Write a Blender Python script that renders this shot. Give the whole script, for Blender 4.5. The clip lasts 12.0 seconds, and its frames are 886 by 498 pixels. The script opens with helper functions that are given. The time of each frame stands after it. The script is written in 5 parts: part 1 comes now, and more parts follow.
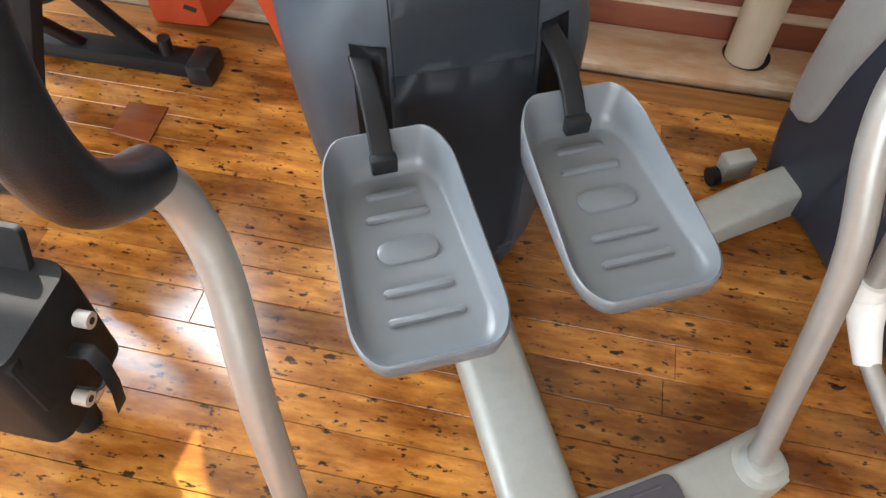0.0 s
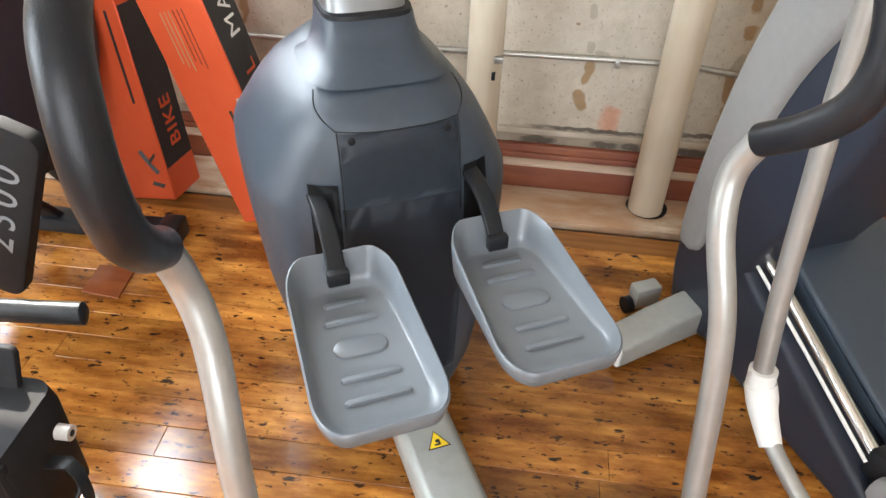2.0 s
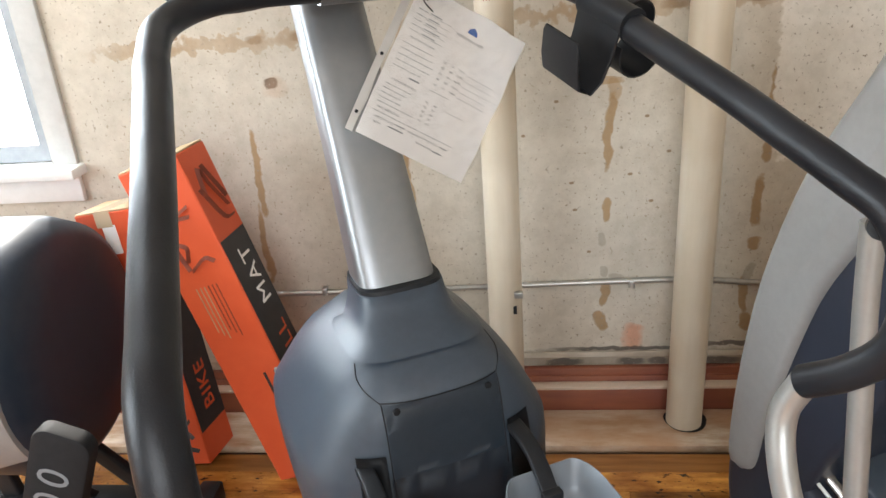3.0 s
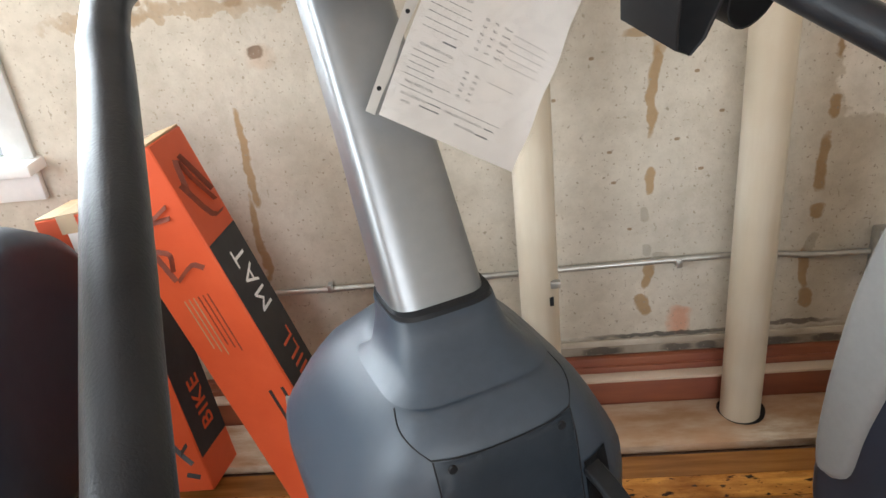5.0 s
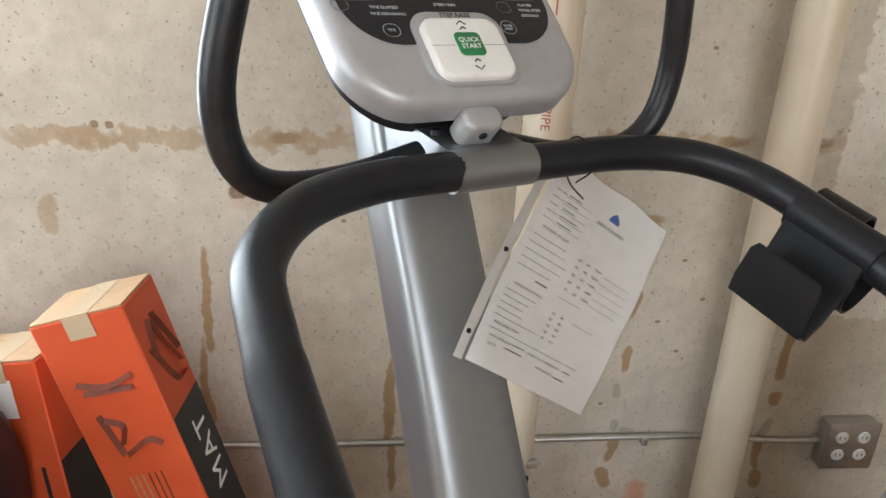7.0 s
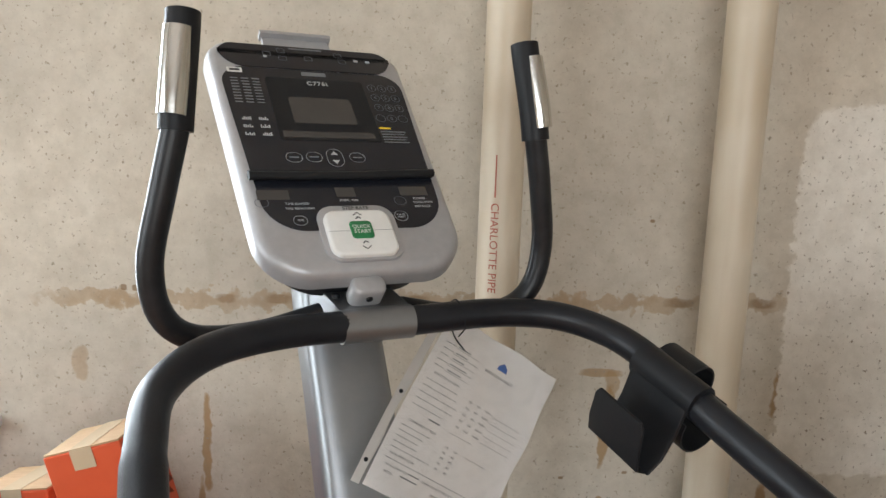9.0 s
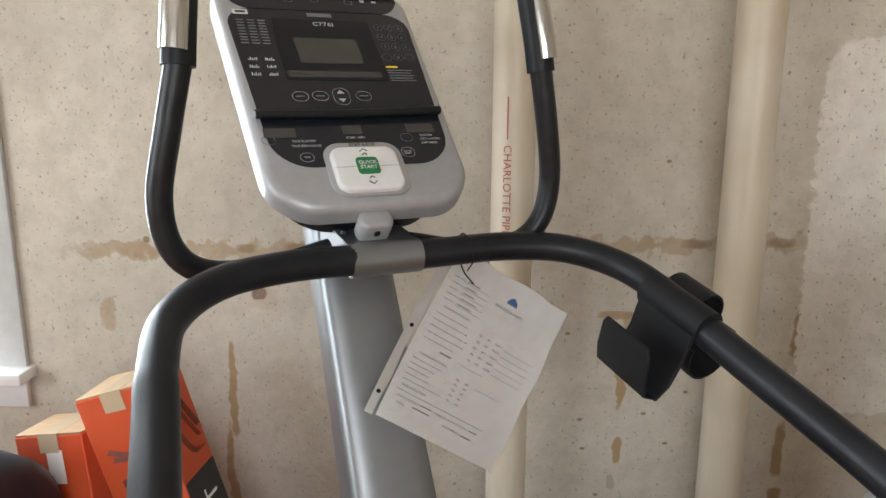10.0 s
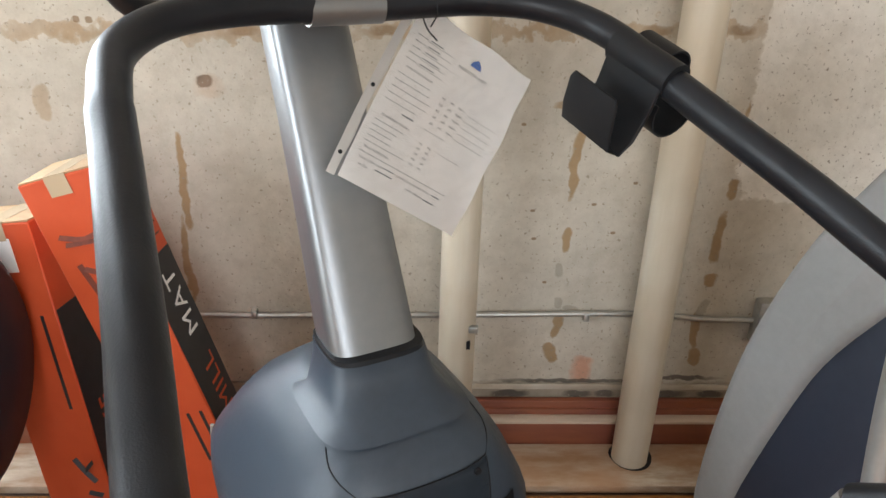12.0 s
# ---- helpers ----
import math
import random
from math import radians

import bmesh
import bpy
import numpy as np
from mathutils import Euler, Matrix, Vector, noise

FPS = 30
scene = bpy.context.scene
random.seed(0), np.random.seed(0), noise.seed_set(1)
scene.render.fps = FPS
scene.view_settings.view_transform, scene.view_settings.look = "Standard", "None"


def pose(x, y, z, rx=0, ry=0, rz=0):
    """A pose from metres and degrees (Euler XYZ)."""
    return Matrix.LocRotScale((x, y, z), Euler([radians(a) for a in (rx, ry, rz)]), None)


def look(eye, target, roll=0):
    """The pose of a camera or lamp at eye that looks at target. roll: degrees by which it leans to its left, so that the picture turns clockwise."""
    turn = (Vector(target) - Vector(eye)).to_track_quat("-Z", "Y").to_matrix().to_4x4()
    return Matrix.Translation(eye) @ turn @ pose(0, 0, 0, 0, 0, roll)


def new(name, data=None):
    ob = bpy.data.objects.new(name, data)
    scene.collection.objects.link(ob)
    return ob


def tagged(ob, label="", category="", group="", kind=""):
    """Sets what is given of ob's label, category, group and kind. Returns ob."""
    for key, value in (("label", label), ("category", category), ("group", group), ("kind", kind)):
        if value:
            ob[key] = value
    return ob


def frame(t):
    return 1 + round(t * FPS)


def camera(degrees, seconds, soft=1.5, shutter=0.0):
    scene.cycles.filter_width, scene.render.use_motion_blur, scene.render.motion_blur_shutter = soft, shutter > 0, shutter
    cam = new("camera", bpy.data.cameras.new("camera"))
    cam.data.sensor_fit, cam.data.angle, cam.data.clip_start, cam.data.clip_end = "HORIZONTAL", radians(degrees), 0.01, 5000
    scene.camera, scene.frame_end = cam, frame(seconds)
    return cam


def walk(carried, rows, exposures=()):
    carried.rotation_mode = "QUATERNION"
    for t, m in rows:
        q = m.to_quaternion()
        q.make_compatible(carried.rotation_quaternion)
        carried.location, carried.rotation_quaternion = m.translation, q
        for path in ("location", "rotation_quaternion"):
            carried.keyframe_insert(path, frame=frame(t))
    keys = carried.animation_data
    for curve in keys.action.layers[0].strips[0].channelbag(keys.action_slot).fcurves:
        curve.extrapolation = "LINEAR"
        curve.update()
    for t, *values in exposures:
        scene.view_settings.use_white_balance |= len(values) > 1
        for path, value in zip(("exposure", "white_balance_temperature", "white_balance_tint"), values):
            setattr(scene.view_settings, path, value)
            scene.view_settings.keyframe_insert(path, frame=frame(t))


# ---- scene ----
cam = camera(62.12, 12.0)
PATH = [
    (0, (0.296, 0.034, 1.228), (0.073, 1.204, -0.378), 1.4),
    (0.5, (0.312, -0.109, 1.211), (0.195, 1.065, -0.404), 6.9),
    (1, (0.333, -0.157, 1.24), (0.246, 1.101, -0.312), 7.3),
    (1.5, (0.343, -0.181, 1.255), (0.231, 1.19, -0.197), 5.9),
    (2, (0.341, -0.179, 1.275), (0.185, 1.378, 0.028), 2.3),
    (2.5, (0.314, -0.161, 1.342), (0.128, 1.587, 0.388), -2.6),
    (3, (0.295, -0.158, 1.376), (0.084, 1.672, 0.596), -4.3),
    (3.2, (0.3, -0.154, 1.38), (0.093, 1.689, 0.63), -4.1),
    (4.8, (0.193, 0.061, 1.348), (0.025, 1.859, 0.488), -6.1),
    (5, (0.175, 0.11, 1.348), (0.003, 1.893, 0.458), -6.8),
    (5.5, (0.121, 0.194, 1.345), (-0.07, 1.94, 0.389), -7.0),
    (6, (0.001, 0.296, 1.359), (0.005, 2.082, 0.459), -3.1),
    (6.5, (-0.079, 0.316, 1.421), (0.078, 2.114, 0.56), 1.0),
    (7, (-0.098, 0.297, 1.521), (0.108, 2.147, 0.79), 3.3),
    (7.5, (-0.078, 0.269, 1.576), (0.11, 2.164, 0.967), 4.4),
    (7.7, (-0.056, 0.242, 1.593), (0.118, 2.163, 1.064), 4.7),
    (9.3, (0.144, 0.071, 1.582), (0.118, 2.044, 1.256), 1.2),
    (9.5, (0.149, 0.077, 1.578), (0.117, 2.043, 1.213), 0.8),
    (10, (0.155, 0.065, 1.546), (0.081, 2.017, 1.119), 0.3),
    (10.5, (0.168, 0.034, 1.541), (0.04, 1.975, 1.075), 0.3),
    (11, (0.193, 0.02, 1.514), (0.047, 1.945, 0.992), 0.1),
    (11.5, (0.213, 0.036, 1.482), (0.138, 1.922, 0.82), 0.6),
    (12, (0.13, 0.05, 1.439), (0.211, 1.859, 0.589), 1.8),
]
walk(cam, [(t, look(eye, target, roll)) for t, eye, target, roll in PATH],
     [(0, 1.82), (1.0, 1.80), (2.0, 1.96), (2.5, 1.84), (3.0, 1.55), (5.0, 1.52), (5.5, 1.52), (6.0, 1.32), (7.0, 1.09), (9.5, 0.86), (10.5, 0.94), (11.5, 1.11), (12.0, 1.27)])

# ---- world and light ----
W = bpy.data.worlds.new("sky"); scene.world = W; W.use_nodes = True
nt = W.node_tree
sky = nt.nodes.new("ShaderNodeTexSky"); sky.sky_type = "NISHITA"; sky.sun_disc = False
SUN_EL, SUN_AZ = 40.0, -32.6          # height, and degrees from +y towards +x
sky.sun_elevation, sky.sun_rotation = radians(SUN_EL), radians(SUN_AZ)
nt.nodes["Background"].inputs["Strength"].default_value = 0.10
nt.links.new(sky.outputs[0], nt.nodes["Background"].inputs["Color"])
sun = new("sun", bpy.data.lights.new("sun", "SUN"))
sun.data.energy, sun.data.angle, sun.data.color = 5.0, radians(0.5), (1.0, 0.93, 0.82)
sd = Vector((math.sin(radians(SUN_AZ)) * math.cos(radians(SUN_EL)), math.cos(radians(SUN_AZ)) * math.cos(radians(SUN_EL)), math.sin(radians(SUN_EL))))
sun.matrix_world = look(sd * 10, (0, 0, 0))


def window_lamp(name, place, target, w, h, watts, color):
    la = bpy.data.lights.new(name, "AREA")
    la.shape, la.size, la.size_y, la.energy, la.color = "RECTANGLE", w, h, watts, color
    ob = new(name, la)
    ob.matrix_world = look(place, target)
    return ob


window_lamp("window_light", (-1.49, 1.84, 1.75), (-1.3, 0, 1.2), 0.8, 1.7, 34, (0.82, 0.92, 1.0))
window_lamp("window_light", (-2.62, -0.6, 1.75), (0, -0.2, 1.0), 1.8, 1.5, 33, (0.86, 0.94, 1.0))
window_lamp("window_light", (0.6, -3.12, 1.8), (0.5, 0, 1.0), 2.7, 1.6, 38, (0.96, 0.97, 0.98))


# ---- materials ----
def mat(name, color, rough=0.5, metal=0.0, color2=None, scale=30.0, stretch=(1, 1, 1), bump=0.0, bscale=None, coat=0.0, rvar=0.0, random_tint=0.0, big=None, spec=0.5):
    m = bpy.data.materials.new(name); m.use_nodes = True
    n, l = m.node_tree.nodes, m.node_tree.links
    b = n["Principled BSDF"]
    b.inputs["Roughness"].default_value, b.inputs["Metallic"].default_value = rough, metal
    b.inputs["Coat Weight"].default_value = coat
    b.inputs["Base Color"].default_value = (*color, 1)
    b.inputs["Specular IOR Level"].default_value = spec
    tc = n.new("ShaderNodeTexCoord"); mp = n.new("ShaderNodeMapping")
    mp.inputs["Scale"].default_value = stretch
    l.new(tc.outputs["Object"], mp.inputs[0])
    t = n.new("ShaderNodeTexNoise"); t.inputs["Scale"].default_value = scale; t.inputs["Detail"].default_value = 10; t.inputs["Roughness"].default_value = 0.6
    l.new(mp.outputs[0], t.inputs["Vector"])
    out = None
    if color2 is not None:
        r = n.new("ShaderNodeValToRGB")
        r.color_ramp.elements[0].position, r.color_ramp.elements[1].position = 0.35, 0.68
        r.color_ramp.elements[0].color, r.color_ramp.elements[1].color = (*color, 1), (*color2, 1)
        l.new(t.outputs[0], r.inputs[0]); out = r.outputs[0]
        if big is not None:
            t2 = n.new("ShaderNodeTexNoise"); t2.inputs["Scale"].default_value = scale * 0.13; t2.inputs["Detail"].default_value = 3
            l.new(tc.outputs["Object"], t2.inputs["Vector"])
            mx = n.new("ShaderNodeMix"); mx.data_type = "RGBA"
            r2 = n.new("ShaderNodeValToRGB"); r2.color_ramp.elements[0].position, r2.color_ramp.elements[1].position = 0.42, 0.66
            l.new(t2.outputs[0], r2.inputs[0]); l.new(r2.outputs[0], mx.inputs["Factor"])
            l.new(out, mx.inputs["A"]); mx.inputs["B"].default_value = (*big, 1); out = mx.outputs["Result"]
        if random_tint:
            oi = n.new("ShaderNodeObjectInfo"); hs = n.new("ShaderNodeHueSaturation")
            mr = n.new("ShaderNodeMapRange"); mr.inputs["To Min"].default_value, mr.inputs["To Max"].default_value = 1 - random_tint, 1 + random_tint
            l.new(oi.outputs["Random"], mr.inputs[0]); l.new(mr.outputs[0], hs.inputs["Value"]); l.new(out, hs.inputs["Color"]); out = hs.outputs[0]
        l.new(out, b.inputs["Base Color"])
    if rvar:
        mr = n.new("ShaderNodeMapRange"); mr.inputs["To Min"].default_value, mr.inputs["To Max"].default_value = max(0.02, rough - rvar), min(1, rough + rvar)
        l.new(t.outputs[0], mr.inputs[0]); l.new(mr.outputs[0], b.inputs["Roughness"])
    if bump:
        t3 = n.new("ShaderNodeTexNoise"); t3.inputs["Scale"].default_value = bscale or scale; t3.inputs["Detail"].default_value = 4
        l.new(mp.outputs[0], t3.inputs["Vector"])
        bu = n.new("ShaderNodeBump"); bu.inputs["Strength"].default_value = bump; bu.inputs["Distance"].default_value = 0.004
        l.new(t3.outputs[0], bu.inputs["Height"]); l.new(bu.outputs[0], b.inputs["Normal"])
    return m


NAVY = mat("navy_plastic", (0.034, 0.047, 0.064), 0.40, 0, (0.040, 0.054, 0.072), 60, bump=0.15, bscale=900, rvar=0.06)
NAVY_DARK = mat("dark_navy_plastic", (0.017, 0.022, 0.035), 0.40, 0, (0.021, 0.026, 0.040), 60, bump=0.15, bscale=900, rvar=0.06)
SILVER = mat("silver_paint", (0.36, 0.36, 0.345), 0.36, 0.55, (0.40, 0.40, 0.385), 40, bump=0.04, bscale=1200, rvar=0.05)
STEEL_GREY = mat("grey_metallic_column", (0.25, 0.26, 0.27), 0.38, 0.8, (0.265, 0.275, 0.285), 50, bump=0.03, bscale=1500)
BEIGE_GREY = mat("warm_grey_paint", (0.33, 0.345, 0.325), 0.40, 0.2, (0.37, 0.385, 0.365), 40, rvar=0.06)
PEDAL = mat("grey_pedal_plastic", (0.142, 0.160, 0.180), 0.30, 0, (0.152, 0.170, 0.190), 25, bump=0.06, bscale=900, rvar=0.03)
RUBBER = mat("black_rubber", (0.010, 0.011, 0.013), 0.34, 0, (0.018, 0.019, 0.021), 45, bump=0.1, bscale=600, rvar=0.10, spec=0.32)
RAIL_RUBBER = mat("scuffed_black_rubber", (0.005, 0.006, 0.009), 0.36, 0, (0.009, 0.010, 0.013), 40, bump=0.12, bscale=500, rvar=0.12, big=(0.016, 0.018, 0.022), spec=0.30)
BLACK = mat("black_plastic", (0.013, 0.014, 0.016), 0.42, 0, (0.016, 0.017, 0.019), 60, bump=0.08, bscale=700, rvar=0.08, spec=0.18)
LOWER_NAVY = mat("lower_navy_plastic", (0.025, 0.034, 0.048), 0.42, 0, (0.029, 0.038, 0.053), 60, bump=0.12, bscale=900, rvar=0.04)
PAD = mat("dark_foot_grip", (0.065, 0.062, 0.078), 0.55, 0, (0.08, 0.076, 0.092), 90, bump=0.2, bscale=900)
CONSOLE_GREY = mat("console_grey", (0.38, 0.38, 0.39), 0.38, 0.3, (0.42, 0.42, 0.43), 50, bump=0.05, bscale=1200)
GLOSS_BLACK = mat("console_overlay", (0.010, 0.012, 0.018), 0.22, 0, (0.014, 0.016, 0.022), 30, rvar=0.05)
SCREEN = mat("screen_glass", (0.055, 0.052, 0.050), 0.2, 0, (0.062, 0.058, 0.055), 20)
CHROME = mat("chrome", (0.62, 0.62, 0.60), 0.18, 1.0, (0.70, 0.70, 0.68), 20, rvar=0.06)
WHITE_PLASTIC = mat("white_plastic", (0.72, 0.72, 0.70), 0.35, 0, (0.78, 0.78, 0.76), 40)
PALE_GREY = mat("pale_grey_plastic", (0.225, 0.22, 0.218), 0.45, 0, (0.245, 0.24, 0.236), 50, bump=0.08, bscale=900)
GREEN = mat("green_button", (0.012, 0.16, 0.05), 0.4, 0, (0.02, 0.22, 0.08), 120)
INK = mat("printed_ink", (0.03, 0.03, 0.035), 0.7)
PALE_INK = mat("pale_print", (0.42, 0.44, 0.45), 0.6)
PRINT = mat("grey_print", (0.22, 0.215, 0.21), 0.7)
DIM_INK = mat("dim_print", (0.16, 0.17, 0.18), 0.6)
BLUE_INK = mat("blue_print", (0.05, 0.12, 0.35), 0.7)
YELLOW = mat("yellow_sticker", (0.78, 0.55, 0.02), 0.45, 0, (0.82, 0.60, 0.03), 30)
PAPER = mat("white_paper", (0.88, 0.86, 0.84), 0.6, 0, (0.90, 0.88, 0.86), 12, bump=0.05, bscale=60)
ORANGE = mat("orange_carton", (0.62, 0.085, 0.025), 0.5, 0, (0.70, 0.11, 0.035), 9, bump=0.12, bscale=40, rvar=0.08, big=(0.55, 0.07, 0.02))
CARTON = mat("plain_cardboard", (0.42, 0.27, 0.15), 0.8, 0, (0.50, 0.33, 0.19), 25, stretch=(1, 6, 1), bump=0.1)
CARTON_BLACK = mat("black_carton_print", (0.022, 0.020, 0.022), 0.5, 0, (0.03, 0.028, 0.03), 30)
ORANGE_INK = mat("orange_print", (0.65, 0.09, 0.025), 0.5)
FADED_INK = mat("faded_dark_print", (0.16, 0.035, 0.02), 0.6, 0, (0.24, 0.05, 0.02), 60)
PIPE = mat("cream_pvc", (0.60, 0.52, 0.40), 0.38, 0, (0.70, 0.63, 0.52), 16, stretch=(1, 1, 0.12), rvar=0.1, big=(0.50, 0.41, 0.29), bump=0.06)
PIPE_RED = mat("red_pipe_print", (0.36, 0.08, 0.05), 0.6)
GALV = mat("galvanised_conduit", (0.42, 0.41, 0.38), 0.4, 0.8, (0.50, 0.49, 0.46), 60, rvar=0.1)
REDWOOD = mat("red_stained_board", (0.21, 0.062, 0.030), 0.45, 0, (0.31, 0.10, 0.045), 22, stretch=(0.12, 1, 1), bump=0.15, rvar=0.12, big=(0.17, 0.045, 0.03))
PALE_WOOD = mat("paint_splashed_sill_plank", (0.36, 0.22, 0.12), 0.6, 0, (0.66, 0.58, 0.47), 20, stretch=(0.4, 1.2, 1), bump=0.35, big=(0.42, 0.23, 0.12))
WINDOW_PAINT = mat("grey_window_paint", (0.26, 0.28, 0.30), 0.5, 0, (0.32, 0.34, 0.36), 30, bump=0.08)
SILL_PAINT = mat("white_sill_paint", (0.72, 0.72, 0.70), 0.5, 0, (0.78, 0.78, 0.76), 25, bump=0.1)
CEIL = mat("ceiling_paint", (0.62, 0.58, 0.52), 0.9, 0, (0.68, 0.64, 0.58), 5, bump=0.1)
MATT_BLACK = mat("matt_black_plastic", (0.010, 0.010, 0.011), 0.68, 0, (0.014, 0.014, 0.015), 50, bump=0.15, bscale=400, spec=0.2)
BOLT = mat("zinc_bolt", (0.50, 0.49, 0.46), 0.45, 0.35, (0.56, 0.55, 0.52), 60)
TAPE = mat("clear_tape", (0.55, 0.42, 0.28), 0.15)


def floor_material():
    m = mat("varnished_fir_floor", (0.33, 0.125, 0.026), 0.16, 0, (0.60, 0.285, 0.066), 34, stretch=(0.16, 1.0, 1), rvar=0.09, random_tint=0.30, bump=0.10, bscale=22)
    n, l = m.node_tree.nodes, m.node_tree.links
    b = n["Principled BSDF"]
    src = b.inputs["Base Color"].links[0].from_socket
    geo = n.new("ShaderNodeNewGeometry")
    # worn dark patches, knots and nail marks, in place coordinates
    t = n.new("ShaderNodeTexNoise"); t.inputs["Scale"].default_value = 3.2; t.inputs["Detail"].default_value = 8; t.inputs["Roughness"].default_value = 0.65
    mp = n.new("ShaderNodeMapping"); mp.inputs["Scale"].default_value = (0.6, 1.6, 1)
    l.new(geo.outputs["Position"], mp.inputs[0]); l.new(mp.outputs[0], t.inputs["Vector"])
    r = n.new("ShaderNodeValToRGB"); r.color_ramp.elements[0].position, r.color_ramp.elements[1].position = 0.44, 0.62
    l.new(t.outputs[0], r.inputs[0])
    mx = n.new("ShaderNodeMix"); mx.data_type = "RGBA"; mx.blend_type = "MULTIPLY"
    mx.inputs["B"].default_value = (0.34, 0.25, 0.19, 1)
    l.new(r.outputs[0], mx.inputs["Factor"]); l.new(src, mx.inputs["A"])
    v = n.new("ShaderNodeTexNoise"); v.inputs["Scale"].default_value = 38; v.inputs["Detail"].default_value = 9; v.inputs["Roughness"].default_value = 0.55
    mp2 = n.new("ShaderNodeMapping"); mp2.inputs["Scale"].default_value = (0.6, 1.3, 1)
    l.new(geo.outputs["Position"], mp2.inputs[0]); l.new(mp2.outputs[0], v.inputs["Vector"])
    r2 = n.new("ShaderNodeValToRGB"); r2.color_ramp.elements[0].position, r2.color_ramp.elements[1].position = 0.605, 0.655
    l.new(v.outputs[0], r2.inputs[0])
    mx2 = n.new("ShaderNodeMix"); mx2.data_type = "RGBA"
    mx2.inputs["B"].default_value = (0.035, 0.018, 0.010, 1)
    l.new(r2.outputs[0], mx2.inputs["Factor"]); l.new(mx.outputs["Result"], mx2.inputs["A"])
    # nail marks and small dark checks
    v5 = n.new("ShaderNodeTexNoise"); v5.inputs["Scale"].default_value = 70; v5.inputs["Detail"].default_value = 4
    mp5 = n.new("ShaderNodeMapping"); mp5.inputs["Scale"].default_value = (0.55, 1.2, 1)
    l.new(geo.outputs["Position"], mp5.inputs[0]); l.new(mp5.outputs[0], v5.inputs["Vector"])
    r5 = n.new("ShaderNodeValToRGB"); r5.color_ramp.elements[0].position, r5.color_ramp.elements[1].position = 0.635, 0.675
    l.new(v5.outputs[0], r5.inputs[0])
    m5 = n.new("ShaderNodeMix"); m5.data_type = "RGBA"; m5.inputs["B"].default_value = (0.07, 0.03, 0.014, 1)
    l.new(r5.outputs[0], m5.inputs["Factor"]); l.new(mx2.outputs["Result"], m5.inputs["A"])
    mx2 = m5
    # red-brown and golden blotches a hand wide
    t4 = n.new("ShaderNodeTexNoise"); t4.inputs["Scale"].default_value = 9; t4.inputs["Detail"].default_value = 7; t4.inputs["Roughness"].default_value = 0.7
    mp4 = n.new("ShaderNodeMapping"); mp4.inputs["Scale"].default_value = (0.5, 1.4, 1); mp4.inputs["Location"].default_value = (3.1, 1.7, 0)
    l.new(geo.outputs["Position"], mp4.inputs[0]); l.new(mp4.outputs[0], t4.inputs["Vector"])
    r4 = n.new("ShaderNodeValToRGB"); r4.color_ramp.elements[0].position, r4.color_ramp.elements[1].position = 0.36, 0.64
    r4.color_ramp.elements[0].color, r4.color_ramp.elements[1].color = (0.62, 0.48, 0.40, 1), (1.12, 1.12, 1.0, 1)
    l.new(t4.outputs[0], r4.inputs[0])
    m4 = n.new("ShaderNodeMix"); m4.data_type = "RGBA"; m4.blend_type = "MULTIPLY"; m4.inputs["Factor"].default_value = 1.0
    l.new(mx2.outputs["Result"], m4.inputs["A"]); l.new(r4.outputs[0], m4.inputs["B"])
    l.new(m4.outputs["Result"], b.inputs["Base Color"])
    return m


FLOOR = floor_material()
FLOOR_DARK = mat("dark_stained_border_board", (0.20, 0.075, 0.018), 0.2, 0, (0.34, 0.145, 0.036), 30, stretch=(0.10, 1.2, 1), rvar=0.08, random_tint=0.15, bump=0.1)
FLOOR_GAP = mat("dark_board_gap", (0.035, 0.014, 0.006), 0.7, 0, (0.06, 0.024, 0.01), 30)


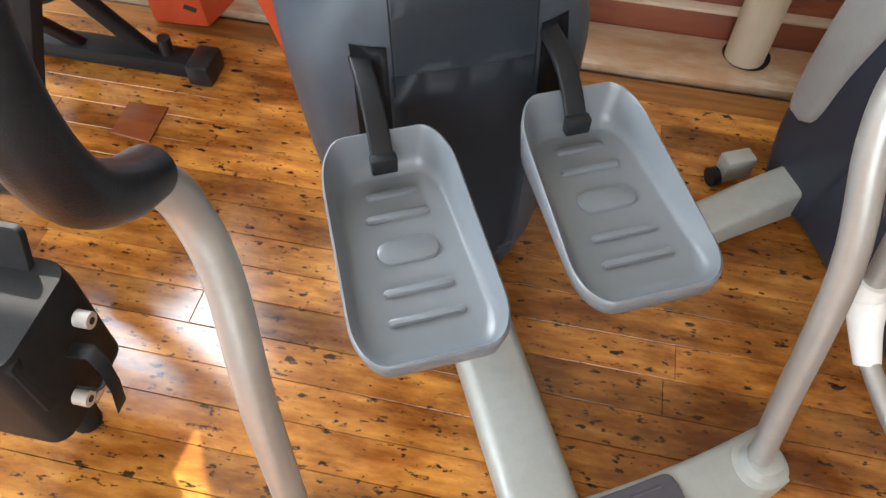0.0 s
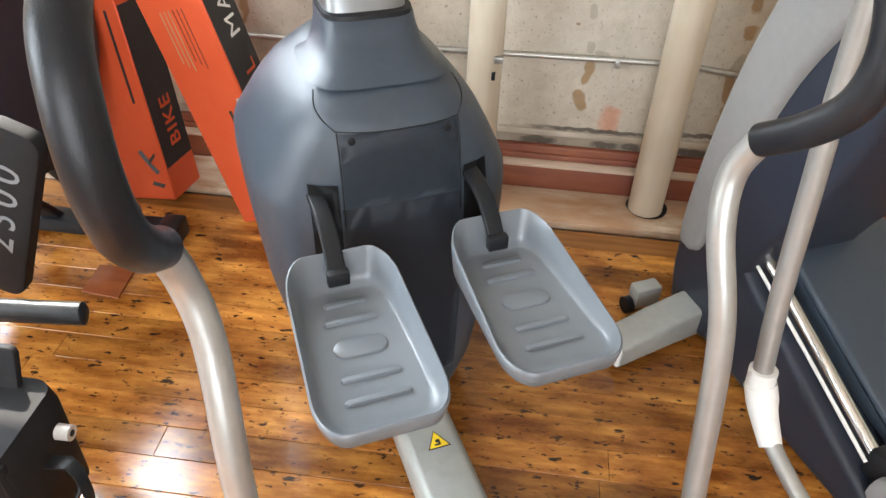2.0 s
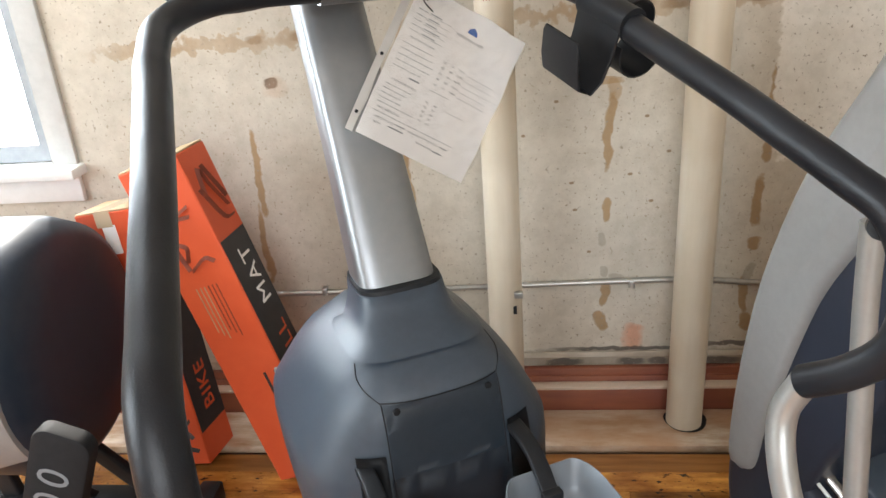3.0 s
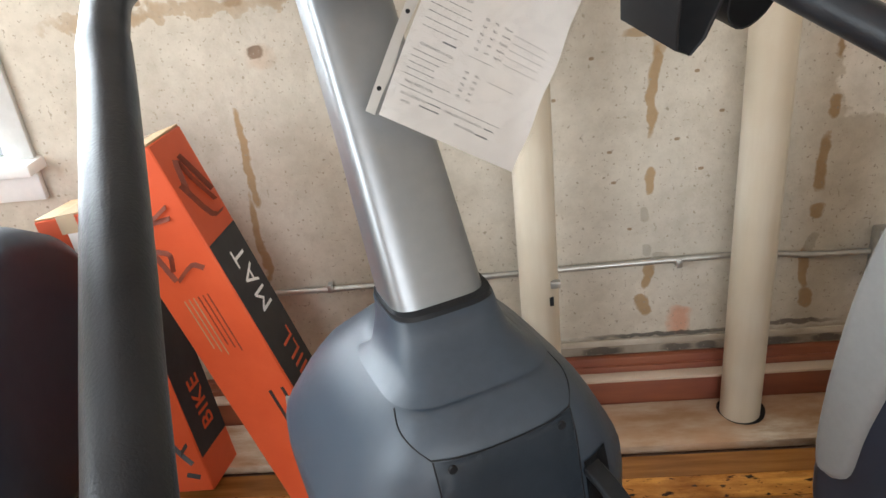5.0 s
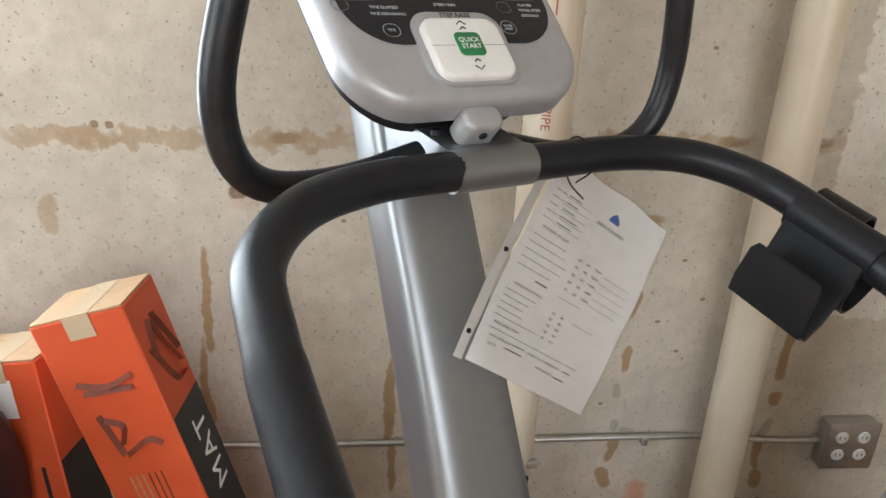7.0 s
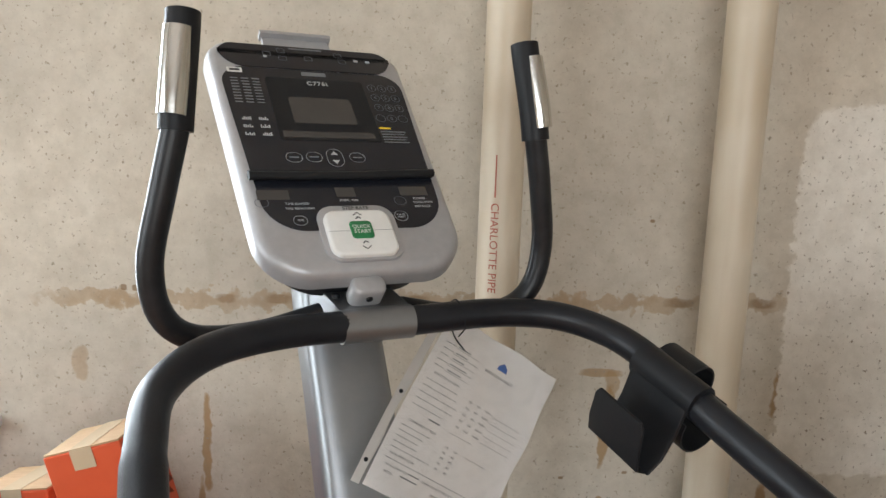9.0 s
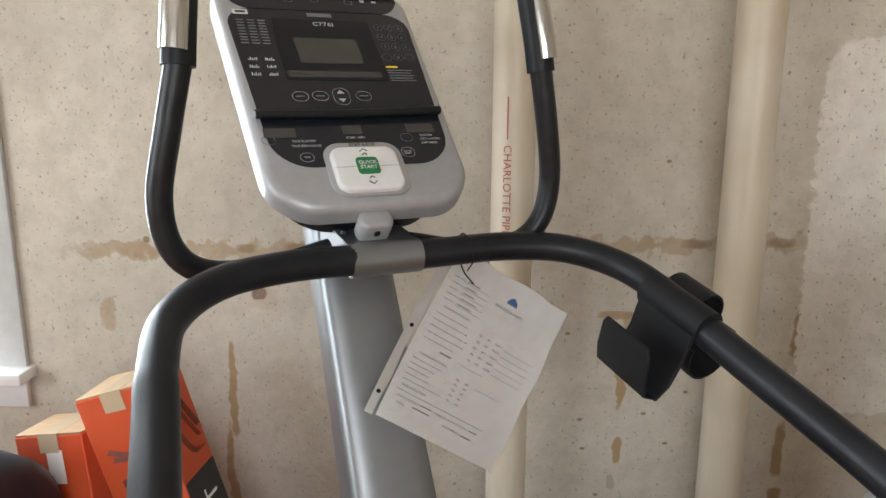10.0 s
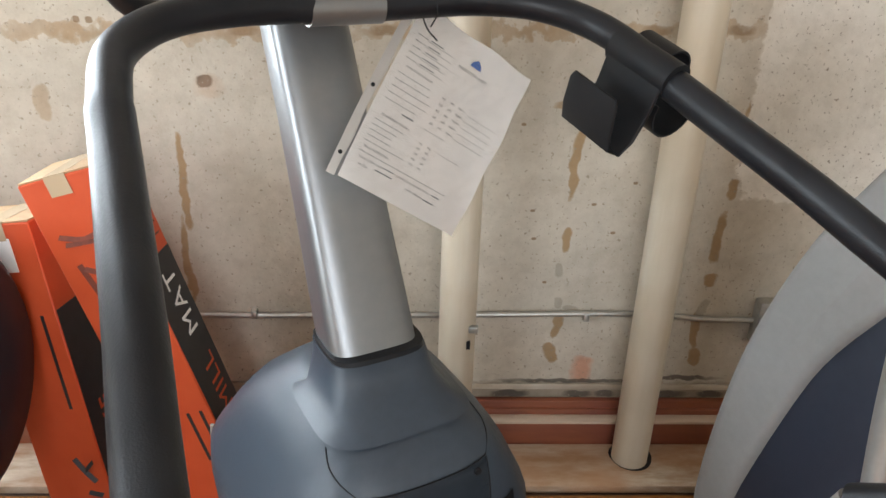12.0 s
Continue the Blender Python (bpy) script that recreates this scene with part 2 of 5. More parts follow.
def wall_material():
    m = mat("old_painted_plaster", (0.55, 0.492, 0.405), 0.75, 0, (0.62, 0.562, 0.47), 9, bump=0.5, bscale=60, big=(0.47, 0.425, 0.355))
    n, l = m.node_tree.nodes, m.node_tree.links
    b = n["Principled BSDF"]
    state = [b.inputs["Base Color"].links[0].from_socket]
    geo = n.new("ShaderNodeNewGeometry"); sep = n.new("ShaderNodeSeparateXYZ"); l.new(geo.outputs["Position"], sep.inputs[0])
    wob = n.new("ShaderNodeTexNoise"); wob.inputs["Scale"].default_value = 9; wob.inputs["Detail"].default_value = 5
    l.new(geo.outputs["Position"], wob.inputs["Vector"])
    wob2 = n.new("ShaderNodeTexNoise"); wob2.inputs["Scale"].default_value = 28; wob2.inputs["Detail"].default_value = 5
    l.new(geo.outputs["Position"], wob2.inputs["Vector"])

    def op(kind, a, c=0.0, third=None):
        k = n.new("ShaderNodeMath"); k.operation = kind
        for i, s in enumerate((a, c) if third is None else (a, c, third)):
            if isinstance(s, (int, float)):
                k.inputs[i].default_value = s
            else:
                l.new(s, k.inputs[i])
        return k.outputs[0]

    X, Z = sep.outputs[0], sep.outputs[2]
    wx = op("SUBTRACT", wob.outputs[0], 0.5)
    w2 = op("SUBTRACT", wob2.outputs[0], 0.5)

    def blot(x, z, rx, rz, col, amount=0.85, wig=0.02, edge=0.35, jx=1.2, jz=0.8, px=2):
        dx = op("DIVIDE", op("ADD", op("SUBTRACT", X, x), op("ADD", op("MULTIPLY", wx, wig * 3), op("MULTIPLY", w2, rx * jx))), rx)
        dz = op("DIVIDE", op("ADD", op("SUBTRACT", Z, z), op("MULTIPLY", w2, rz * jz)), rz)
        d = op("ADD", op("POWER", op("ABSOLUTE", dx), px), op("POWER", op("ABSOLUTE", dz), max(4, px)))
        k = n.new("ShaderNodeMapRange"); k.inputs["From Min"].default_value, k.inputs["From Max"].default_value = 1 + edge, 1 - edge
        k.inputs["To Max"].default_value = amount; l.new(d, k.inputs[0])
        mx = n.new("ShaderNodeMix"); mx.data_type = "RGBA"; mx.inputs["B"].default_value = (*col, 1)
        l.new(k.outputs[0], mx.inputs["Factor"]); l.new(state[0], mx.inputs["A"]); state[0] = mx.outputs["Result"]

    RUST = (0.33, 0.20, 0.085); DEEP = (0.22, 0.13, 0.06); GREY = (0.33, 0.29, 0.23)
    # runs of rusty water
    for x, z, rx, rz in ((0.538, 0.86, 0.012, 0.11), (0.543, 0.637, 0.012, 0.036), (0.531, 0.282, 0.017, 0.033), (0.536, 0.375, 0.011, 0.045),
                         (0.947, 0.648, 0.014, 0.075), (0.957, 0.785, 0.012, 0.030), (0.966, 0.965, 0.016, 0.07), (0.951, 0.522, 0.018, 0.020), (0.94, 0.36, 0.011, 0.06), (0.942, 0.27, 0.014, 0.03),
                         (-0.450, 0.78, 0.011, 0.13), (-0.466, 0.56, 0.010, 0.12), (-0.015, 0.74, 0.011, 0.10), (-0.038, 0.52, 0.013, 0.11), (-0.03, 0.33, 0.010, 0.08)):
        blot(x, z, rx, rz, RUST)
    for x, z, rx, rz in ((0.534, 0.547, 0.011, 0.020), (0.537, 0.445, 0.010, 0.018), (0.95, 0.43, 0.012, 0.03), (0.57, 0.43, 0.02, 0.008)):
        blot(x, z, rx, rz, GREY, 0.7)
    # ragged stain along the old joint
    for x, rx in ((-0.50, 0.20), (-0.22, 0.10), (-0.72, 0.12), (0.12, 0.13), (0.50, 0.11), (0.66, 0.08), (0.88, 0.07), (0.33, 0.12)):
        blot(x, 1.163 + 0.024 * x, rx, 0.019, RUST, 0.55, 0.0, 0.8, 1.6, 6.0)
    for x, rx in ((-0.27, 0.028), (-0.40, 0.02), (0.06, 0.03), (0.70, 0.03), (0.90, 0.03)):
        blot(x, 1.166 + 0.024 * x, rx, 0.012, DEEP, 0.6, 0.0, 0.6)
    blot(0.52, 1.000, 0.05, 0.010, RUST, 0.7)
    blot(0.545, 0.975, 0.014, 0.03, RUST, 0.6)
    blot(-0.76, 0.98, 0.02, 0.045, RUST, 0.5)
    blot(0.62, 0.225, 0.028, 0.045, (0.62, 0.20, 0.08), 0.55, 0.02, 0.7)
    blot(-0.372, 1.040, 0.018, 0.014, (0.05, 0.03, 0.02), 0.9, 0.0, 0.4)
    blot(-0.364, 1.028, 0.03, 0.028, (0.42, 0.27, 0.17), 0.4, 0.0, 0.8)
    for x in (-0.648, -0.618):
        blot(x, 1.176, 0.008, 0.008, DEEP, 0.8, 0.0)
    for x, z in ((0.44, 0.72), (0.60, 0.74), (0.66, 0.66), (0.45, 0.64), (0.70, 0.80), (0.31, 0.86), (0.64, 0.90), (0.49, 0.51), (0.82, 0.72), (1.02, 0.90), (0.25, 1.32), (0.62, 1.38), (0.80, 1.30), (0.12, 0.93), (-0.15, 0.98), (0.40, 0.95)):
        blot(x, z, 0.006, 0.004, DEEP, 0.8, 0.0)
    # fresher filler coat to the side of the second pipe
    blot(1.405, 1.21, 0.445, 0.455, (0.78, 0.74, 0.67), 0.9, 0.0, 0.12, 0.16, 0.14, 12)
    # dirt and bare render at the foot of the wall
    blot(0.5, 0.145, 1.6, 0.035, (0.30, 0.25, 0.19), 0.8, 0.0, 0.8)
    blot(0.60, 0.186, 0.20, 0.007, (0.06, 0.05, 0.04), 0.85, 0.0, 0.7, 1.2, 3.0)
    blot(0.92, 0.198, 0.10, 0.008, (0.08, 0.06, 0.05), 0.85, 0.0, 0.7, 1.2, 3.0)
    for x, rx in ((0.42, 0.05), (0.62, 0.04), (0.70, 0.03), (0.88, 0.06), (1.02, 0.04)):
        blot(x, 0.140, rx, 0.012, (0.07, 0.055, 0.045), 0.8, 0.0, 0.5, 0.8, 1.5)
    # mottled grime
    g = n.new("ShaderNodeTexNoise"); g.inputs["Scale"].default_value = 19; g.inputs["Detail"].default_value = 9; g.inputs["Roughness"].default_value = 0.72
    l.new(geo.outputs["Position"], g.inputs["Vector"])
    gr = n.new("ShaderNodeValToRGB"); gr.color_ramp.elements[0].position, gr.color_ramp.elements[1].position = 0.36, 0.60
    gr.color_ramp.elements[0].color, gr.color_ramp.elements[1].color = (0.88, 0.87, 0.85, 1), (1.03, 1.03, 1.03, 1)
    l.new(g.outputs[0], gr.inputs[0])
    gm = n.new("ShaderNodeMix"); gm.data_type = "RGBA"; gm.blend_type = "MULTIPLY"; gm.inputs["Factor"].default_value = 1.0
    l.new(state[0], gm.inputs["A"]); l.new(gr.outputs[0], gm.inputs["B"]); state[0] = gm.outputs["Result"]
    # small pits and specks
    v = n.new("ShaderNodeTexNoise"); v.inputs["Scale"].default_value = 95; v.inputs["Detail"].default_value = 2
    l.new(geo.outputs["Position"], v.inputs["Vector"])
    r2 = n.new("ShaderNodeValToRGB"); r2.color_ramp.elements[0].position, r2.color_ramp.elements[1].position = 0.62, 0.74
    l.new(v.outputs[0], r2.inputs[0])
    mx = n.new("ShaderNodeMix"); mx.data_type = "RGBA"; mx.inputs["B"].default_value = (0.30, 0.25, 0.19, 1)
    l.new(r2.outputs[0], mx.inputs["Factor"]); l.new(state[0], mx.inputs["A"])
    l.new(mx.outputs["Result"], b.inputs["Base Color"])
    return m


PLASTER = wall_material()


# ---- mesh helpers ----
def finish(bm, smooth=40):
    bmesh.ops.recalc_face_normals(bm, faces=bm.faces)
    for f in bm.faces:
        f.smooth = True
    for e in bm.edges:
        if len(e.link_faces) == 2:
            e.smooth = e.calc_face_angle(0) < radians(smooth)
    return bm


def part(name, bm, material, parent=None, label="", m=None, smooth=40):
    finish(bm, smooth)
    me = bpy.data.meshes.new(name)
    bm.to_mesh(me); bm.free()
    me.materials.append(material)
    ob = new(name, me)
    if parent is not None:
        ob.parent = parent
    if m is not None:
        ob.matrix_local = m
    if label:
        ob["label"] = label
    return ob


def thing(name, m, label, category, group="", kind=""):
    ob = new(name)
    ob.matrix_world = m
    return tagged(ob, label, category, group, kind)


def box(x0, x1, y0, y1, z0, z1, bevel=0.0, seg=2, bm=None):
    own = bmesh.new()
    bmesh.ops.create_cube(own, size=1.0)
    for v in own.verts:
        v.co = Vector(((x0 + x1) / 2 + v.co.x * (x1 - x0), (y0 + y1) / 2 + v.co.y * (y1 - y0), (z0 + z1) / 2 + v.co.z * (z1 - z0)))
    if bevel:
        bmesh.ops.bevel(own, geom=list(own.edges), offset=bevel, segments=seg, profile=0.5, affect="EDGES")
    return own


def smooth_path(pts, n=6):
    """Points on a Catmull-Rom line through pts."""
    P = [Vector(p) for p in pts]
    P = [P[0] * 2 - P[1]] + P + [P[-1] * 2 - P[-2]]
    out = []
    for i in range(1, len(P) - 2):
        a, b, c, d = P[i - 1:i + 3]
        for k in range(n):
            t = k / n
            out.append(0.5 * ((2 * b) + (c - a) * t + (2 * a - 5 * b + 4 * c - d) * t * t + (3 * b - a - 3 * c + d) * t ** 3))
    out.append(P[-2])
    return out


def tube(pts, r, seg=20, n=6, smooth=True, bm=None, flat=1.0):
    """A round bar along pts; r is a number or a function of 0..1."""
    path = smooth_path(pts, n) if smooth else [Vector(p) for p in pts]
    bm = bm or bmesh.new()
    t0 = (path[1] - path[0]).normalized()
    side = t0.orthogonal().normalized()
    rings = []
    for i, p in enumerate(path):
        a, b = path[max(i - 1, 0)], path[min(i + 1, len(path) - 1)]
        t = (b - a).normalized()
        side = (side - t * side.dot(t)).normalized()
        up = t.cross(side)
        rr = r(i / (len(path) - 1)) if callable(r) else r
        rings.append([bm.verts.new(p + (side * math.cos(k * 2 * math.pi / seg) + up * math.sin(k * 2 * math.pi / seg) * flat) * rr) for k in range(seg)])
    for a, b in zip(rings, rings[1:]):
        for k in range(seg):
            bm.faces.new((a[k], a[(k + 1) % seg], b[(k + 1) % seg], b[k]))
    bm.faces.new(rings[0]); bm.faces.new(rings[-1])
    return bm


def loft(rings, cap=True, bm=None):
    bm = bm or bmesh.new()
    vs = [[bm.verts.new(p) for p in r] for r in rings]
    k = len(vs[0])
    for a, b in zip(vs, vs[1:]):
        for i in range(k):
            bm.faces.new((a[i], a[(i + 1) % k], b[(i + 1) % k], b[i]))
    if cap:
        bm.faces.new(vs[0]); bm.faces.new(vs[-1])
    return bm


def superellipse(cx, cy, hx, hy, z, e=4.0, n=40):
    out = []
    for i in range(n):
        a = 2 * math.pi * i / n
        c, s = math.cos(a), math.sin(a)
        out.append(Vector((cx + hx * math.copysign(abs(c) ** (2 / e), c), cy + hy * math.copysign(abs(s) ** (2 / e), s), z)))
    return out


def rounded(w, h, r, n=6):
    """Outline of a rounded rectangle about the origin."""
    r = min(r, w / 2 - 1e-5, h / 2 - 1e-5)
    out = []
    for cx, cy, a0 in ((w / 2 - r, h / 2 - r, 0), (-w / 2 + r, h / 2 - r, 90), (-w / 2 + r, -h / 2 + r, 180), (w / 2 - r, -h / 2 + r, 270)):
        for k in range(n + 1):
            a = radians(a0 + 90 * k / n)
            out.append((cx + r * math.cos(a), cy + r * math.sin(a)))
    return out


def slab(outline, z0, z1, bevel=0.0, seg=2):
    """A plate with the given outline in x and y."""
    bm = bmesh.new()
    low = [bm.verts.new((x, y, z0)) for x, y in outline]
    f = bm.faces.new(low)
    top = bmesh.ops.extrude_face_region(bm, geom=[f])
    vs = [v for v in top["geom"] if isinstance(v, bmesh.types.BMVert)]
    bmesh.ops.translate(bm, verts=vs, vec=(0, 0, z1 - z0))
    if bevel:
        bmesh.ops.recalc_face_normals(bm, faces=bm.faces)
        edges = [e for e in bm.edges if all(abs(v.co.z - z1) < 1e-6 for v in e.verts)]
        bmesh.ops.bevel(bm, geom=edges, offset=bevel, segments=seg, profile=0.5, affect="EDGES")
    return bm


def text_mesh(body, size, material, name="writing", parent=None, m=None, spacing=1.0, bold=0.0):
    cu = bpy.data.curves.new(name, "FONT")
    cu.body, cu.size, cu.align_x, cu.align_y, cu.extrude, cu.space_character, cu.offset = body, size, "CENTER", "CENTER", 0.0002, spacing, bold
    cu.resolution_u = 3
    tmp = new(name, cu)
    dg = bpy.context.evaluated_depsgraph_get()
    me = bpy.data.meshes.new_from_object(tmp.evaluated_get(dg))
    bpy.data.objects.remove(tmp)
    me.materials.clear(); me.materials.append(material)
    ob = new(name, me)
    ob.parent = parent
    if m is not None:
        ob.matrix_local = m
    return ob


def bar(x0, x1, y, h, z=0.0):
    """A printed line."""
    return box(x0, x1, y - h / 2, y + h / 2, z, z + 0.0003)


def disc(r, z0, z1, n=20, bevel=0.0):
    return slab([(r * math.cos(2 * math.pi * k / n), r * math.sin(2 * math.pi * k / n)) for k in range(n)], z0, z1, bevel)


# ---- the room ----
YW = 1.822                      # face of the back wall
WX0, WX1, WZ0, WZ1 = -1.97, -1.055, 0.845, 2.75   # window opening


def structure(name, bm, material, label):
    ob = part(name, bm, material)
    return tagged(ob, label, name.split("_")[0], kind="structure")


def joined(*bms):
    out = bmesh.new()
    for b in bms:
        me = bpy.data.meshes.new("tmp"); b.to_mesh(me); b.free()
        out.from_mesh(me); bpy.data.meshes.remove(me)
    return out


structure("wall_north", joined(box(-2.7, WX0, YW, YW + 0.2, -0.2, 3.2), box(WX1, 3.2, YW, YW + 0.2, -0.2, 3.2),
                               box(WX0, WX1, YW, YW + 0.2, -0.2, WZ0 - 0.03), box(WX0, WX1, YW, YW + 0.2, WZ1, 3.2)), PLASTER,
          "old cream plaster wall with rusty water stains and pits")
structure("wall_west", joined(box(-2.9, -2.7, -3.4, -1.55, -0.2, 3.2), box(-2.9, -2.7, 0.35, YW + 0.2, -0.2, 3.2), box(-2.9, -2.7, -1.55, 0.35, -0.2, 0.9), box(-2.9, -2.7, -1.55, 0.35, 2.5, 3.2)), PLASTER, "plain cream plaster wall with a wide window")
structure("wall_south", joined(box(-2.7, -0.8, -3.4, -3.2, -0.2, 3.2), box(2.0, 3.2, -3.4, -3.2, -0.2, 3.2), box(-0.8, 2.0, -3.4, -3.2, -0.2, 0.9), box(-0.8, 2.0, -3.4, -3.2, 2.6, 3.2)), PLASTER, "plain cream plaster wall with a wide window")
structure("wall_east", box(3.2, 3.4, -3.4, YW + 0.2, -0.2, 3.2), PLASTER, "plain cream plaster wall")
structure("ceiling", box(-2.9, 3.4, -3.4, YW + 0.2, 3.2, 3.3), CEIL, "pale painted ceiling")
structure("ground", box(-300, 300, -300, 300, -3.2, -3.0), mat("yard", (0.22, 0.21, 0.19), 0.9, 0, (0.28, 0.27, 0.25), 0.5), "pale paved yard outside the windows")

bd = part("backdrop", box(-14, 8, 6.0, 6.1, -3.0, 4.2), None)
structure_sky = bpy.data.materials.new("bright_haze"); structure_sky.use_nodes = True
em = structure_sky.node_tree.nodes["Principled BSDF"]
em.inputs["Base Color"].default_value = (0.7, 0.75, 0.8, 1); em.inputs["Emission Color"].default_value = (0.86, 0.93, 1.0, 1); em.inputs["Emission Strength"].default_value = 3.0
bd.data.materials.clear(); bd.data.materials.append(structure_sky)
tagged(bd, "bright hazy daylight outside the window", "backdrop", kind="structure")
floor = structure("floor", box(-2.7, 3.2, -3.2, YW, -0.12, -0.012), FLOOR_GAP, "varnished orange-brown fir floorboards with dark knots and wear")

# window in the back wall
win = thing("window_1", pose((WX0 + WX1) / 2, YW, WZ0), "grey painted window frame in the plaster wall", "window", kind="structure")
hw, hh = (WX1 - WX0) / 2, WZ1 - WZ0
part("window_frame", joined(box(-hw, -hw + 0.05, 0.02, 0.09, 0, hh), box(hw - 0.05, hw, 0.02, 0.09, 0, hh), box(-hw + 0.05, hw - 0.05, 0.02, 0.09, 0, 0.05), box(-hw + 0.05, hw - 0.05, 0.02, 0.09, hh - 0.05, hh)), WINDOW_PAINT, win)
part("casing", joined(box(hw, hw + 0.075, -0.018, -0.002, -0.03, hh + 0.07, 0.003), box(-hw - 0.075, -hw, -0.018, -0.002, -0.03, hh + 0.07, 0.003)), mat("pale_casing", (0.50, 0.50, 0.48), 0.5, 0, (0.56, 0.56, 0.54), 30), win)
part("window_sill", box(-hw - 0.09, hw + 0.09, -0.075, 0.1, -0.035, -0.003, 0.006), SILL_PAINT, win)
part("apron", box(-hw - 0.07, hw + 0.07, -0.02, -0.002, -0.115, -0.037, 0.003), SILL_PAINT, win)
part("sash_rail", box(-hw + 0.05, hw - 0.05, 0.035, 0.075, hh * 0.52, hh * 0.52 + 0.04), WINDOW_PAINT, win)

# foot of the wall: plank with discs for the pipe holes, two stained boards, and the lit ledge
HOLES = ((0.757, 1.692, 0.060), (0.247, 1.692, 0.058))


structure("trim_plank", box(-2.7, 3.2, 1.577, 1.752, -0.03, 0.012, 0.004), PALE_WOOD, "worn plank with pale paint splashes along the wall")
# plank stays solid; black discs paint the shade inside the holes round the pipes
for hx, hy, hr in HOLES:
    tagged(part("hole_shade", slab([(hx + 0.006 + hr * (1.02 + 0.05 * math.sin(3 * a)) * math.cos(a), hy + 0.004 + hr * math.sin(a)) for a in [2 * math.pi * k / 24 for k in range(24)]], 0.010, 0.0132), BLACK), "black disc for the shade in the plank hole round a pipe", "hole", kind="structure")
structure("trim_strip", box(-2.7, 3.2, YW - 0.009, YW - 0.002, 0.160, 0.179, 0.002), mat("chipped_white_strip", (0.46, 0.40, 0.32), 0.6, 0, (0.62, 0.56, 0.47), 26, stretch=(0.5, 1, 1), bump=0.4, big=(0.30, 0.24, 0.18)), "chipped off-white strip along the foot of the plaster")
structure("baseboard", box(-2.7, 3.2, 1.755, 1.782, -0.03, 0.0835, 0.003), REDWOOD, "red-stained lower baseboard plank")
# top of the lower baseboard; light falling on it is put into the pale colour
structure("trim_ledge", box(-2.7, 3.2, 1.749, 1.785, 0.084, 0.0935, 0.003), mat("lit_ledge", (0.52, 0.40, 0.30), 0.5, 0, (0.60, 0.48, 0.38), 20, stretch=(0.2, 1, 1)), "top ledge of the baseboard, coloured pale as if lit")
structure("baseboard_upper", joined(box(-2.7, 3.2, 1.787, 1.800, 0.0, 0.108, 0.004), box(-2.7, 3.2, 1.797, 1.820, 0.0, 0.131, 0.005)), REDWOOD, "red-stained upper baseboard moulding with a groove")


# ---- pipes, conduit, outlet ----
def pvc_pipe(x, y, r, label):
    p = thing("drain_pipe", pose(x, y, 0), label, "pipe", "pipes along the wall")
    part("pipe", tube([(0, 0, -0.1), (0, 0, 1.3), (0, 0, 3.19)], r, 36, 2, False), PIPE, p)
    return p


p1 = pvc_pipe(0.247, 1.692, 0.0475, "slim cream plastic drain pipe with red lettering down it")
text_mesh("CHARLOTTE PIPE", 0.025, PIPE_RED, "lettering", p1, Matrix.Translation((-0.016, -0.0462, 1.33)) @ Matrix.Rotation(radians(-18), 4, "Z") @ pose(0, 0, 0, 90, 90, 0), 1.02)
part("printed_line", bar(-0.045, 0.045, 0, 0.003), PIPE_RED, p1, "", Matrix.Translation((-0.016, -0.0460, 1.485)) @ Matrix.Rotation(radians(-18), 4, "Z") @ pose(0, 0, 0, 90, 90, 0))
part("clip", box(0.026, 0.05, -0.046, -0.03, 0.452, 0.470, 0.002), GALV, p1)
part("stub", box(0.022, 0.032, -0.0455, -0.034, 0.404, 0.426, 0.001), BLACK, p1)
p2 = pvc_pipe(0.757, 1.692, 0.0505, "thick cream plastic drain pipe through a hole in the plank")
ZC = 0.412
con = thing("conduit", pose(0, YW - 0.014, ZC), "thin galvanised electrical conduit along the wall", "conduit")
part("conduit_pipe", tube([(-0.62, 0, -0.009), (0, 0, -0.003), (0.6, 0, 0.008), (0.74, 0, 0.009), (0.82, 0, 0.006), (0.92, 0, -0.004), (1.0, 0, -0.008), (1.11, 0, -0.008)], 0.0085, 12, 4), GALV, con)
for x in (0.612, -0.3):
    part("strap", box(x - 0.008, x + 0.008, -0.012, 0.012, -0.013, 0.012, 0.003), GALV, con)
eb = thing("outlet_box", pose(1.155, YW - 0.02, 0.408), "square metal outlet box with four sockets", "outlet box")
part("box_body", box(-0.07, 0.07, -0.022, 0.018, -0.07, 0.065, 0.006), GALV, eb)
part("cover_plate", box(-0.072, 0.072, -0.027, -0.022, -0.072, 0.067, 0.004), GALV, eb)
for i in (-1, 1):
    for j in (-1, 1):
        so = part("socket", disc(0.017, 0, 0.003, 20, 0.001), WHITE_PLASTIC, eb, "white socket face", pose(i * 0.03, -0.027, j * 0.026, 90, 0, 0))
        part("slot", joined(box(-0.007, -0.005, -0.004, 0.005, 0.003, 0.0034), box(0.005, 0.007, -0.004, 0.005, 0.003, 0.0034)), BLACK, so)

# ---- the stair climber ----
CLIMBER = pose(0.166, 0.857, 0.0, 0, 0, 27.0)
cl = thing("stair_climber", CLIMBER, "navy and silver stair climber with two grey pedals and a console", "stair climber")


def mirror(pts, s):
    return [(s * x, y, z) for x, y, z in pts]


def shifted(pts, s):
    """The console's handles sit a little to one side of the base."""
    return [(s * (x - 0.010) - 0.027, y, z) for x, y, z in pts]


